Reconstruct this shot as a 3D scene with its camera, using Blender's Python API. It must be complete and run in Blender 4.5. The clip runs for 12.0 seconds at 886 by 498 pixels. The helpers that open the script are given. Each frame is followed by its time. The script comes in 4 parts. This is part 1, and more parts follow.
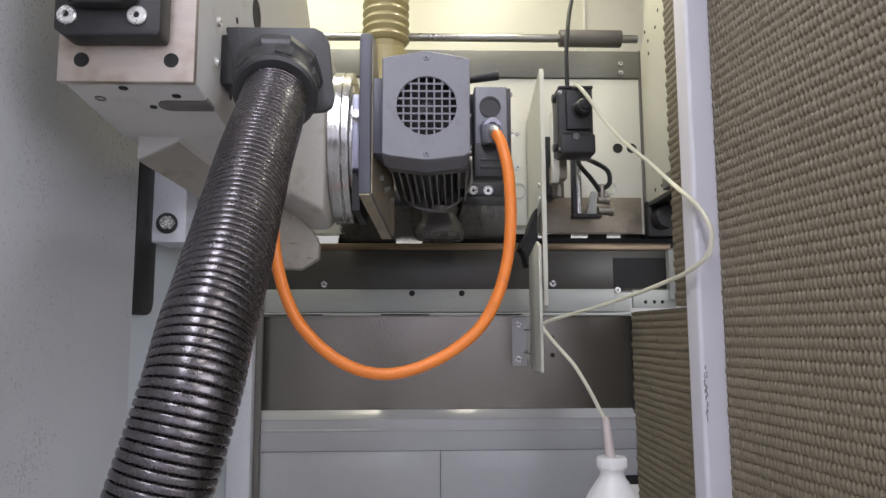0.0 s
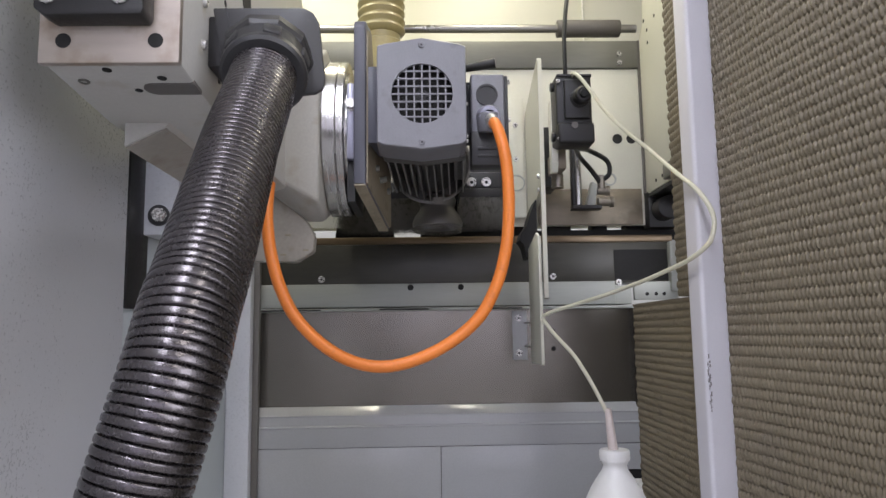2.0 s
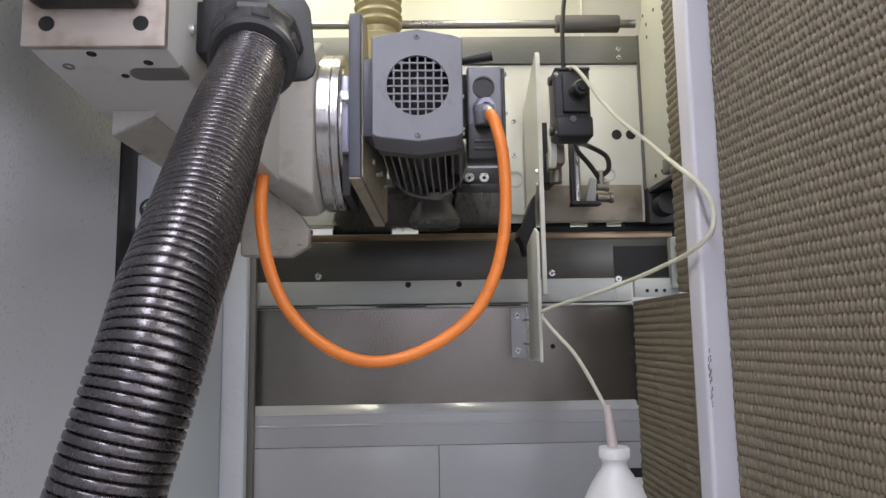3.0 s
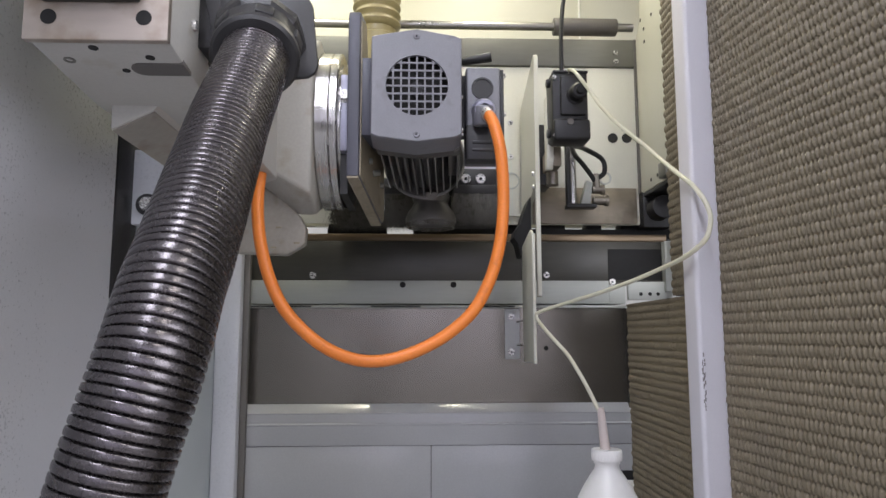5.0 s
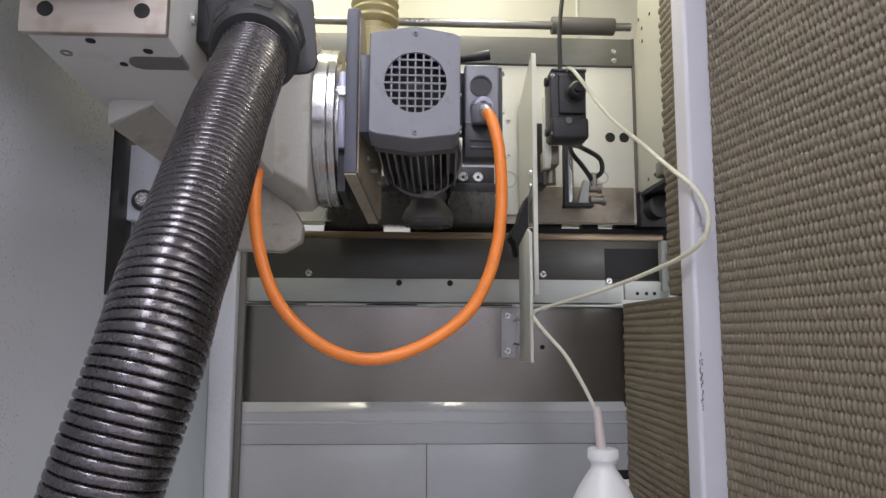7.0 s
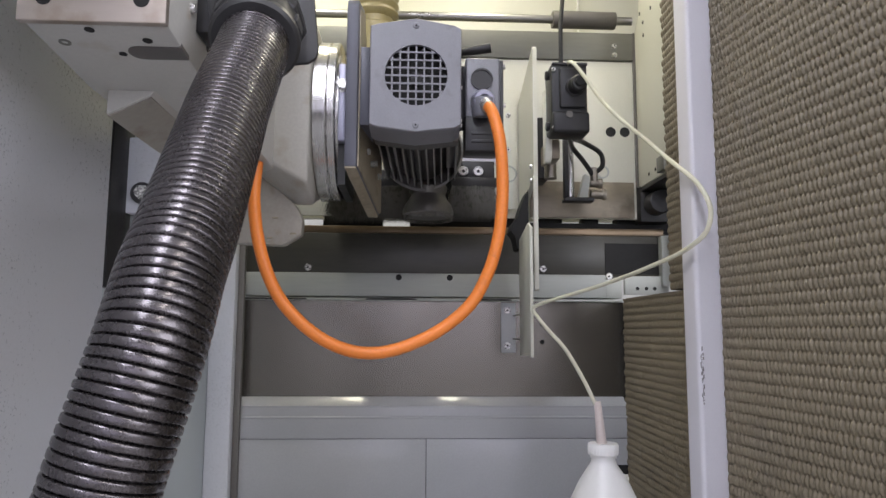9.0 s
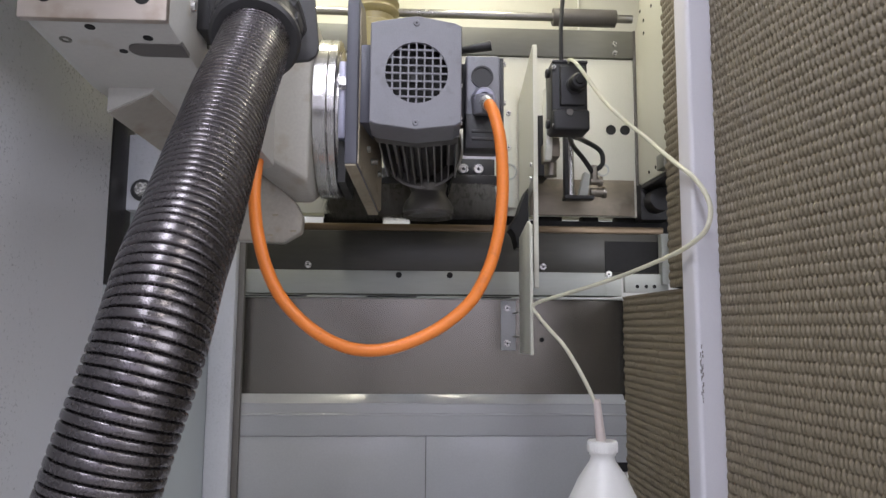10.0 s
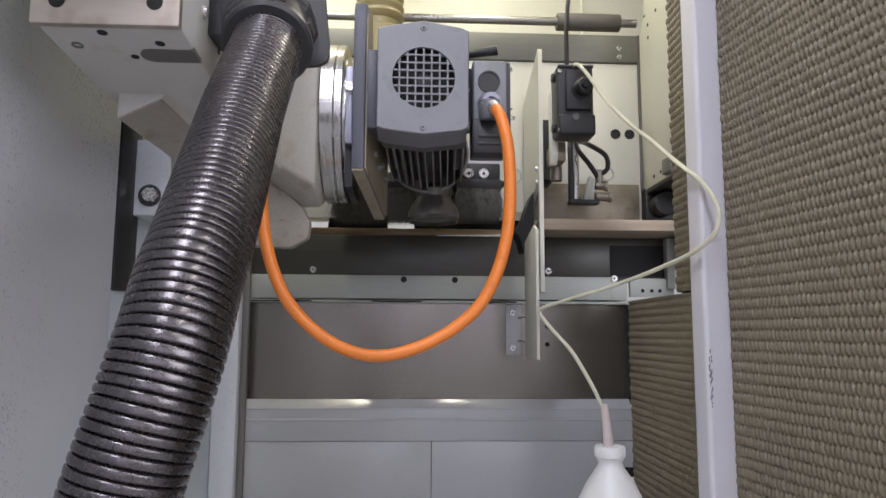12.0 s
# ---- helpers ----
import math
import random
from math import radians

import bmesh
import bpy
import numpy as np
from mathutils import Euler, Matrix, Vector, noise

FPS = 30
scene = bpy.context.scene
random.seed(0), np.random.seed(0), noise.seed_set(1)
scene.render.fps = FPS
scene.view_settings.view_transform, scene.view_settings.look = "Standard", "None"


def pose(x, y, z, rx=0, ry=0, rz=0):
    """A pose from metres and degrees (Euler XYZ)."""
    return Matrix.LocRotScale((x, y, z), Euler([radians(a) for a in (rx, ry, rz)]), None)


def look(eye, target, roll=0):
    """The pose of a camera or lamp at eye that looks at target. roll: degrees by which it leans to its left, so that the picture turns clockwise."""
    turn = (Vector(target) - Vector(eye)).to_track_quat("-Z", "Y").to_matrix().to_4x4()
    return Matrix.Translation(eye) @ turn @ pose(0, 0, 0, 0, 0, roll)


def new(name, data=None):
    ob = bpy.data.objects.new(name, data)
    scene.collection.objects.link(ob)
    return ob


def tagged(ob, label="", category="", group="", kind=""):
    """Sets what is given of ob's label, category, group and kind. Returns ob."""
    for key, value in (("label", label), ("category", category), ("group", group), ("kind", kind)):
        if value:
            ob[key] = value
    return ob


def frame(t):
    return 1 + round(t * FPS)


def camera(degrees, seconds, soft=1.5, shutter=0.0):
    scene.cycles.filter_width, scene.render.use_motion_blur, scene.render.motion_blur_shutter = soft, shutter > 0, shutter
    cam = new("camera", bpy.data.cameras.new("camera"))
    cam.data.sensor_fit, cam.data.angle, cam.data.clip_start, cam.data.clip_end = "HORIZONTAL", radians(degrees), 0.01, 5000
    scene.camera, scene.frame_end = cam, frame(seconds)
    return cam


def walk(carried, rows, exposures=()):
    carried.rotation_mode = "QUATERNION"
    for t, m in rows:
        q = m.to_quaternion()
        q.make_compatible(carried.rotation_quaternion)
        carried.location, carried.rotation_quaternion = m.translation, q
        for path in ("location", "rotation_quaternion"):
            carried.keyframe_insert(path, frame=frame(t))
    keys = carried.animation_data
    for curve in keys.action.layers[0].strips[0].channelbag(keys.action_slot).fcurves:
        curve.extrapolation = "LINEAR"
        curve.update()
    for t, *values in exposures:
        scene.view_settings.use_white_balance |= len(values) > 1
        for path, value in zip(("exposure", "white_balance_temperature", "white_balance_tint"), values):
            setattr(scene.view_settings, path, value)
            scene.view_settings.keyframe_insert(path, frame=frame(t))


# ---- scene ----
cam = camera(65.5, 12.0, shutter=0.5)

PATH = [
    (0, (-0.004, -0.025, 0.781), (0.054, 1.959, 1.019), -0.2),
    (0.5, (-0.005, -0.025, 0.782), (0.055, 1.96, 1.018), -0.0),
    (1, (-0.002, -0.021, 0.778), (0.058, 1.963, 1.017), -0.2),
    (1.5, (0.0, -0.012, 0.771), (0.06, 1.973, 1.01), -0.6),
    (2, (0.002, -0.005, 0.768), (0.057, 1.98, 1.007), -0.8),
    (2.5, (0.005, -0.001, 0.767), (0.054, 1.983, 1.008), -0.9),
    (3, (0.01, 0.011, 0.756), (0.061, 1.995, 1.004), -0.9),
    (5, (0.002, 0.011, 0.756), (0.078, 1.994, 1.005), -0.1),
    (5.5, (0.001, 0.016, 0.752), (0.082, 2.0, 0.998), -0.0),
    (6, (-0.001, 0.018, 0.752), (0.084, 2.001, 0.999), -0.1),
    (6.5, (-0.002, 0.016, 0.754), (0.087, 1.999, 1.0), -0.0),
    (7, (-0.002, 0.015, 0.755), (0.089, 1.997, 1.001), 0.2),
    (9, (-0.005, 0.02, 0.752), (0.091, 2.004, 0.987), 0.3),
    (9.5, (-0.006, 0.021, 0.751), (0.091, 2.005, 0.982), 0.4),
    (10, (-0.005, 0.019, 0.752), (0.091, 2.004, 0.98), 0.4),
    (10.5, (-0.007, 0.02, 0.752), (0.092, 2.005, 0.977), 0.4),
    (11, (-0.005, 0.021, 0.75), (0.094, 2.006, 0.973), 0.4),
    (11.5, (-0.012, 0.022, 0.752), (0.09, 2.007, 0.974), 0.2),
    (12, (-0.016, 0.021, 0.753), (0.08, 2.004, 0.993), 0.3),
]
walk(cam, [(t, look(eye, target, roll)) for t, eye, target, roll in PATH])

# ---- light ----
world = bpy.data.worlds.new("workshop_air")
world.use_nodes = True
world.node_tree.nodes["Background"].inputs[0].default_value = (0.75, 0.8, 0.9, 1)
world.node_tree.nodes["Background"].inputs[1].default_value = 0.2
scene.world = world
scene.view_settings.exposure = -0.05


def area_lamp(name, eye, target, sx, sy, power, colour):
    data = bpy.data.lights.new(name, "AREA")
    data.shape, data.size, data.size_y, data.energy, data.color = "RECTANGLE", sx, sy, power, colour
    ob = new(name, data)
    ob.matrix_world = look(eye, target)
    return ob


CAB_POWER, ROOM_POWER, FRONT_FILL_POWER, REAR_POWER = 6.6, 116.0, 19.0, 34.0
SIDE_POWER = 72.0
area_lamp("cabinet_tube_light", (-0.31, 1.365, 1.88), (-0.27, 1.39, 0.9), 0.25, 0.09, CAB_POWER * 0.6, (1.0, 0.94, 0.74))
area_lamp("cabinet_tube_light", (0.19, 1.365, 1.88), (0.27, 1.39, 0.9), 0.25, 0.09, CAB_POWER * 0.5, (1.0, 0.94, 0.74))
area_lamp("workshop_tube_light", (-0.45, -0.95, 3.1), (-0.43, -0.65, 0.0), 0.36, 4.3, ROOM_POWER, (0.86, 0.875, 1.0))
area_lamp("workshop_tube_light", (1.35, -1.5, 3.1), (1.3, -1.2, 0.0), 0.25, 3.2, ROOM_POWER * 0.45, (0.99, 0.95, 0.92))
# two added fill lamps, front and side, with no window behind them
area_lamp("front_fill_light", (0.1, -3.3, 1.5), (0.0, 1.0, 1.0), 2.6, 1.7, FRONT_FILL_POWER, (0.77, 0.74, 1.0))
area_lamp("side_fill_light", (2.6, -2.1, 1.6), (-0.4, 0.6, 0.95), 2.0, 1.7, SIDE_POWER, (0.88, 0.89, 1.0))
area_lamp("rear_hall_light", (0.0, 2.15, 2.7), (0.0, 2.6, 0.9), 1.4, 0.3, REAR_POWER, (1.0, 0.98, 0.92))


# ---- materials ----
def surface(name, colour, rough=0.5, metal=0.0, vary=0.12, grain=220.0, stain=7.0, bump=0.08, stretch=(1, 1, 1), spec=0.5, dirt=None, dirt_at=0.62, uneven=0.1):
    m = bpy.data.materials.new(name)
    m.use_nodes = True
    nt = m.node_tree
    n, link = nt.nodes, nt.links.new
    b = n["Principled BSDF"]
    b.inputs["Metallic"].default_value = metal
    b.inputs["Specular IOR Level"].default_value = spec
    tc = n.new("ShaderNodeTexCoord")
    mp = n.new("ShaderNodeMapping")
    mp.inputs["Scale"].default_value = stretch
    link(tc.outputs["Object"], mp.inputs[0])
    fine, wide = n.new("ShaderNodeTexNoise"), n.new("ShaderNodeTexNoise")
    for node, scale, detail in ((fine, grain, 5), (wide, stain, 6)):
        node.inputs["Scale"].default_value, node.inputs["Detail"].default_value = scale, detail
        link(mp.outputs[0], node.inputs["Vector"])
    wide.inputs["Roughness"].default_value = 0.65
    mix = n.new("ShaderNodeMath")
    mix.operation = "ADD"
    link(fine.outputs["Fac"], mix.inputs[0])
    link(wide.outputs["Fac"], mix.inputs[1])
    ramp = n.new("ShaderNodeMapRange")
    ramp.inputs["From Min"].default_value, ramp.inputs["From Max"].default_value = 0.6, 1.4
    ramp.inputs["To Min"].default_value, ramp.inputs["To Max"].default_value = 1 - vary, 1 + vary
    link(mix.outputs[0], ramp.inputs["Value"])
    tint = n.new("ShaderNodeMixRGB")
    tint.blend_type, tint.inputs[0].default_value = "MULTIPLY", 1.0
    tint.inputs[1].default_value = (*colour, 1)
    link(ramp.outputs[0], tint.inputs[2])
    out = tint.outputs[0]
    if dirt:
        spot = n.new("ShaderNodeTexNoise")
        spot.inputs["Scale"].default_value, spot.inputs["Detail"].default_value = stain * 2.3, 8
        link(tc.outputs["Object"], spot.inputs["Vector"])
        edge = n.new("ShaderNodeMapRange")
        edge.inputs["From Min"].default_value, edge.inputs["From Max"].default_value = dirt_at, dirt_at + 0.14
        edge.inputs["To Max"].default_value = 0.75
        link(spot.outputs["Fac"], edge.inputs["Value"])
        over = n.new("ShaderNodeMixRGB")
        over.inputs[2].default_value = (*dirt, 1)
        link(edge.outputs[0], over.inputs[0])
        link(out, over.inputs[1])
        out = over.outputs[0]
    link(out, b.inputs["Base Color"])
    rr = n.new("ShaderNodeMapRange")
    rr.inputs["From Min"].default_value, rr.inputs["From Max"].default_value = 0.6, 1.4
    rr.inputs["To Min"].default_value, rr.inputs["To Max"].default_value = max(rough - uneven, 0.02), min(rough + uneven, 1)
    link(mix.outputs[0], rr.inputs["Value"])
    link(rr.outputs[0], b.inputs["Roughness"])
    if bump:
        bp = n.new("ShaderNodeBump")
        bp.inputs["Strength"].default_value, bp.inputs["Distance"].default_value = bump, 0.002
        link(fine.outputs["Fac"], bp.inputs["Height"])
        link(bp.outputs[0], b.inputs["Normal"])
    return m


M = {}
M["wall_grey"] = surface("grey_sheet_paint", (0.535, 0.545, 0.575), 0.32, 0, 0.07, 300, 2.2, 0.0)
# pale grey paint with a bluish reflection mixed into its colour
M["wall_blue"] = surface("reflection_tinted_sheet_paint", (0.46, 0.50, 0.515), 0.45, 0, 0.06, 400, 4, 0.03)
M["post"] = surface("pale_powder_coat", (0.69, 0.675, 0.715), 0.42, 0, 0.04, 500, 6, 0.03)
M["scuff"] = surface("scuffed_paint", (0.24, 0.22, 0.22), 0.7, 0, 0.3, 900, 90, 0.1)
M["cast"] = surface("cream_grey_cast_paint", (0.475, 0.465, 0.432), 0.45, 0, 0.07, 260, 9, 0.10, dirt=(0.39, 0.35, 0.27), dirt_at=0.60)
# cast paint darkened for the shade that arm and hose throw on the gearbox
M["gear_shaded"] = surface("shade_darkened_gearbox_paint", (0.385, 0.372, 0.335), 0.45, 0, 0.09, 260, 8, 0.10, dirt=(0.30, 0.265, 0.20), dirt_at=0.56)
# darker cast paint: oil stain plus the shade below the arm, put into the colour
M["cast_oily_shaded"] = surface("oily_shaded_cast_paint", (0.31, 0.288, 0.25), 0.42, 0, 0.14, 160, 12, 0.10, dirt=(0.22, 0.185, 0.14), dirt_at=0.56)
M["cream"] = surface("cream_sheet_paint", (0.63, 0.62, 0.53), 0.42, 0, 0.05, 300, 6, 0.04, dirt=(0.52, 0.48, 0.36), dirt_at=0.68)
M["aluminium"] = surface("brushed_aluminium", (0.46, 0.405, 0.355), 0.46, 0.65, 0.10, 160, 8, 0.10, (0.12, 1, 1), dirt=(0.30, 0.235, 0.17), dirt_at=0.5)
M["steel"] = surface("machined_steel", (0.50, 0.49, 0.475), 0.24, 0.95, 0.12, 200, 9, 0.04, (1, 0.1, 0.1))
M["chrome"] = surface("bright_zinc_plate", (0.66, 0.65, 0.63), 0.28, 0.7, 0.10, 300, 30, 0.0)
M["stainless"] = surface("brushed_stainless_sheet", (0.205, 0.19, 0.165), 0.24, 0.8, 0.07, 60, 2.6, 0.0, (0.16, 1, 1), uneven=0.03)
# brown base and mottling put the steel's reflections into its colour
M["guard"] = surface("brown_reflection_steel", (0.25, 0.215, 0.165), 0.42, 0.5, 0.2, 90, 7, 0.05, (0.3, 1, 1), dirt=(0.13, 0.105, 0.07), dirt_at=0.52)
M["beam"] = surface("dark_anodised_beam", (0.060, 0.057, 0.047), 0.38, 0.1, 0.18, 120, 6, 0.05, (0.2, 1, 1), spec=0.5, dirt=(0.075, 0.070, 0.052), dirt_at=0.6)
M["bar"] = surface("grey_steel_bar", (0.172, 0.170, 0.146), 0.45, 0.3, 0.1, 150, 6, 0.05, (0.2, 1, 1))
M["trim"] = surface("dark_brown_grey_trim", (0.125, 0.115, 0.105), 0.5, 0.1, 0.1, 200, 6, 0.04)
M["rail"] = surface("satin_grey_rail", (0.42, 0.435, 0.40), 0.42, 0.1, 0.06, 200, 5, 0.04, (0.1, 1, 1))
M["cover"] = surface("pale_grey_cover_paint", (0.42, 0.425, 0.43), 0.16, 0, 0.06, 300, 4, 0.03)
M["motor"] = surface("blue_grey_motor_enamel", (0.195, 0.195, 0.216), 0.42, 0.1, 0.14, 500, 14, 0.16, dirt=(0.135, 0.131, 0.138), dirt_at=0.60)
M["motor_dark"] = surface("dusty_motor_casting", (0.092, 0.087, 0.084), 0.5, 0.1, 0.22, 300, 18, 0.18, dirt=(0.15, 0.13, 0.10), dirt_at=0.60)
M["cup_grey"] = surface("worn_grey_steel_cup", (0.15, 0.142, 0.132), 0.42, 0.5, 0.12, 300, 18, 0.05)
M["fin"] = surface("dusty_fin_edges", (0.24, 0.232, 0.225), 0.5, 0.2, 0.25, 300, 20, 0.1, dirt=(0.27, 0.25, 0.22), dirt_at=0.55)
M["plate_blue"] = surface("blue_grey_plate_enamel", (0.090, 0.091, 0.114), 0.42, 0.1, 0.09, 400, 12, 0.10)
M["lavender"] = surface("bluish_ground_steel", (0.40, 0.40, 0.50), 0.4, 0.5, 0.1, 200, 9, 0.05)
M["shaft"] = surface("plain_ground_shaft", (0.34, 0.33, 0.31), 0.32, 0.9, 0.04, 200, 9, 0.02)
M["slate"] = surface("dusty_plate_side", (0.29, 0.25, 0.18), 0.55, 0.1, 0.28, 200, 10, 0.1, dirt=(0.16, 0.135, 0.09), dirt_at=0.58)
M["black"] = surface("black_plastic", (0.014, 0.0135, 0.014), 0.45, 0, 0.25, 300, 20, 0.10)
M["dark"] = surface("dark_grey_plastic", (0.024, 0.0235, 0.025), 0.47, 0, 0.2, 300, 20, 0.10, dirt=(0.065, 0.062, 0.058), dirt_at=0.64)
# near-black that puts the shade of holes and recesses into the colour
M["hole"] = surface("deep_hole_black", (0.012, 0.012, 0.012), 0.8, 0, 0.2, 100, 20, 0)
M["hose"] = surface("ribbed_black_hose", (0.106, 0.097, 0.100), 0.27, 0.92, 0.16, 500, 30, 0.009, spec=0.8, uneven=0.03)
M["bellow"] = surface("yellow_translucent_hose", (0.33, 0.275, 0.125), 0.36, 0, 0.12, 200, 16, 0.06)
M["orange"] = surface("orange_cable_sheath", (0.80, 0.225, 0.036), 0.42, 0, 0.08, 250, 25, 0.05, dirt=(0.56, 0.15, 0.035), dirt_at=0.62)
M["cable"] = surface("black_cable_sheath", (0.02, 0.02, 0.02), 0.4, 0, 0.2, 200, 20, 0.05)
M["bottle"] = surface("white_polythene", (0.80, 0.79, 0.76), 0.4, 0, 0.03, 100, 9, 0.02)
M["brass"] = surface("dull_brass", (0.26, 0.235, 0.20), 0.35, 0.9, 0.15, 200, 30, 0.05)
M["bronze"] = surface("worn_brown_strip", (0.20, 0.145, 0.09), 0.32, 0.55, 0.2, 150, 12, 0.05, (0.1, 1, 1))
M["wood"] = surface("raw_timber_edge", (0.41, 0.325, 0.245), 0.6, 0, 0.22, 130, 9, 0.1, (0.06, 1, 1))
M["white"] = surface("white_panel_film", (0.92, 0.91, 0.86), 0.35, 0, 0.03, 100, 9, 0)
M["foam"] = surface("taupe_acoustic_foam", (0.192, 0.160, 0.106), 0.48, 0, 0.14, 420, 5, 0.22, dirt=(0.175, 0.147, 0.106), dirt_at=0.6)
M["foam_edge"] = surface("cut_foam_edge", (0.09, 0.08, 0.065), 0.9, 0, 0.2, 200, 20, 0.2)
M["bristle"] = surface("black_bristle", (0.085, 0.080, 0.066), 0.30, 0, 0.3, 100, 20, 0)
M["room"] = surface("workshop_plaster", (0.55, 0.55, 0.55), 0.8, 0, 0.06, 120, 2, 0.05)
M["concrete"] = surface("concrete_floor", (0.42, 0.41, 0.40), 0.6, 0, 0.15, 90, 2, 0.1)
M["rubber"] = surface("black_rubber", (0.010, 0.0095, 0.0095), 0.75, 0, 0.3, 150, 20, 0.1)

tube_mat = surface("clear_pvc_tube", (0.92, 0.90, 0.73), 0.10, 0, 0.06, 200, 30, 0.02)
tube_mat.node_tree.nodes["Principled BSDF"].inputs["Transmission Weight"].default_value = 0.42
tube_mat.node_tree.nodes["Principled BSDF"].inputs["IOR"].default_value = 1.35
M["tube"] = tube_mat
M["sleeve"] = surface("pinkish_spout_plastic", (0.62, 0.54, 0.50), 0.4, 0, 0.06, 120, 20, 0.02)

# ---- builders ----
ORIGIN = {}


def thing(name, loc, label, category, group="", kind=""):
    ob = new(name)
    ob.location = loc
    ob.empty_display_size = 0.02
    ORIGIN[ob] = Vector(loc)
    return tagged(ob, label, category, group, kind)


def as_mesh(name, bm, material, smooth=True, angle=35):
    bmesh.ops.recalc_face_normals(bm, faces=bm.faces)
    if smooth:
        for f in bm.faces:
            f.smooth = True
        for e in bm.edges:
            if len(e.link_faces) == 2 and e.calc_face_angle(0) > radians(angle):
                e.smooth = False
    me = bpy.data.meshes.new(name)
    bm.to_mesh(me)
    bm.free()
    me.materials.append(M[material])
    return me


def part(name, bm, material, parent, label="", smooth=True, angle=35):
    """One mesh under a thing or a part; bm is in world metres."""
    o = ORIGIN[parent]
    bmesh.ops.translate(bm, verts=bm.verts, vec=-o)
    ob = new(name, as_mesh(name, bm, material, smooth, angle))
    ob.parent = parent
    ORIGIN[ob] = o
    return tagged(ob, label)


def solid(name, bm, material, label, category, group="", kind="", at=None, smooth=True, angle=35):
    """A thing that is one mesh; its origin goes to the middle of its base."""
    if at is None:
        zs = [v.co for v in bm.verts]
        lo = [min(c[i] for c in zs) for i in range(3)]
        hi = [max(c[i] for c in zs) for i in range(3)]
        at = ((lo[0] + hi[0]) / 2, (lo[1] + hi[1]) / 2, lo[2])
    bmesh.ops.translate(bm, verts=bm.verts, vec=-Vector(at))
    ob = new(name, as_mesh(name, bm, material, smooth, angle))
    ob.location = at
    ORIGIN[ob] = Vector(at)
    return tagged(ob, label, category, group, kind)


def box(x0, x1, y0, y1, z0, z1, bevel=0.0, seg=2):
    bm = bmesh.new()
    bmesh.ops.create_cube(bm, size=1.0)
    for v in bm.verts:
        v.co = Vector(((x0 + x1) / 2 + v.co.x * (x1 - x0), (y0 + y1) / 2 + v.co.y * (y1 - y0), (z0 + z1) / 2 + v.co.z * (z1 - z0)))
    if bevel:
        bmesh.ops.bevel(bm, geom=bm.edges[:], offset=bevel, segments=seg, profile=0.5, affect="EDGES")
    return bm


def join(*bms):
    out = bms[0]
    for b in bms[1:]:
        me = bpy.data.meshes.new("joint")
        b.to_mesh(me)
        b.free()
        out.from_mesh(me)
        bpy.data.meshes.remove(me)
    return out


def prism(points, axis, a, b, bevel=0.0, seg=2):
    """A polygon extruded along an axis from a to b; points are given in the other two axes, in order."""
    bm = bmesh.new()

    def put(p, d):
        return {"x": (d, p[0], p[1]), "y": (p[0], d, p[1]), "z": (p[0], p[1], d)}[axis]

    lo = [bm.verts.new(put(p, a)) for p in points]
    hi = [bm.verts.new(put(p, b)) for p in points]
    bm.faces.new(lo)
    bm.faces.new(hi[::-1])
    for i in range(len(points)):
        j = (i + 1) % len(points)
        bm.faces.new((lo[i], hi[i], hi[j], lo[j]))
    bmesh.ops.recalc_face_normals(bm, faces=bm.faces)
    if bevel:
        bmesh.ops.bevel(bm, geom=bm.edges[:], offset=bevel, segments=seg, profile=0.5, affect="EDGES")
    return bm


def rod(p0, p1, r0, r1=None, seg=24, bevel=0.0):
    p0, p1 = Vector(p0), Vector(p1)
    bm = bmesh.new()
    bmesh.ops.create_cone(bm, cap_ends=True, segments=seg, radius1=r0, radius2=r0 if r1 is None else r1, depth=(p1 - p0).length)
    if bevel:
        rim = [e for e in bm.edges if abs(e.verts[0].co.z - e.verts[1].co.z) < 1e-6]
        bmesh.ops.bevel(bm, geom=rim, offset=bevel, segments=2, profile=0.5, affect="EDGES")
    turn = (p1 - p0).to_track_quat("Z", "Y").to_matrix().to_4x4()
    bmesh.ops.transform(bm, matrix=Matrix.Translation((p0 + p1) / 2) @ turn, verts=bm.verts)
    return bm


def lathe(profile, base, way, seg=32):
    """Radius and height pairs turned about the line from base along way."""
    bm = bmesh.new()
    turn = Matrix.Translation(base) @ Vector(way).to_track_quat("Z", "Y").to_matrix().to_4x4()
    rings = []
    for r, h in profile:
        if r < 1e-5:
            rings.append([bm.verts.new(turn @ Vector((0, 0, h)))])
        else:
            rings.append([bm.verts.new(turn @ Vector((r * math.cos(2 * math.pi * k / seg), r * math.sin(2 * math.pi * k / seg), h))) for k in range(seg)])
    for a, b in zip(rings, rings[1:]):
        for k in range(seg):
            l = (k + 1) % seg
            if len(a) == 1 and len(b) > 1:
                bm.faces.new((a[0], b[k], b[l]))
            elif len(b) == 1 and len(a) > 1:
                bm.faces.new((a[k], a[l], b[0]))
            elif len(a) > 1:
                bm.faces.new((a[k], a[l], b[l], b[k]))
    return bm


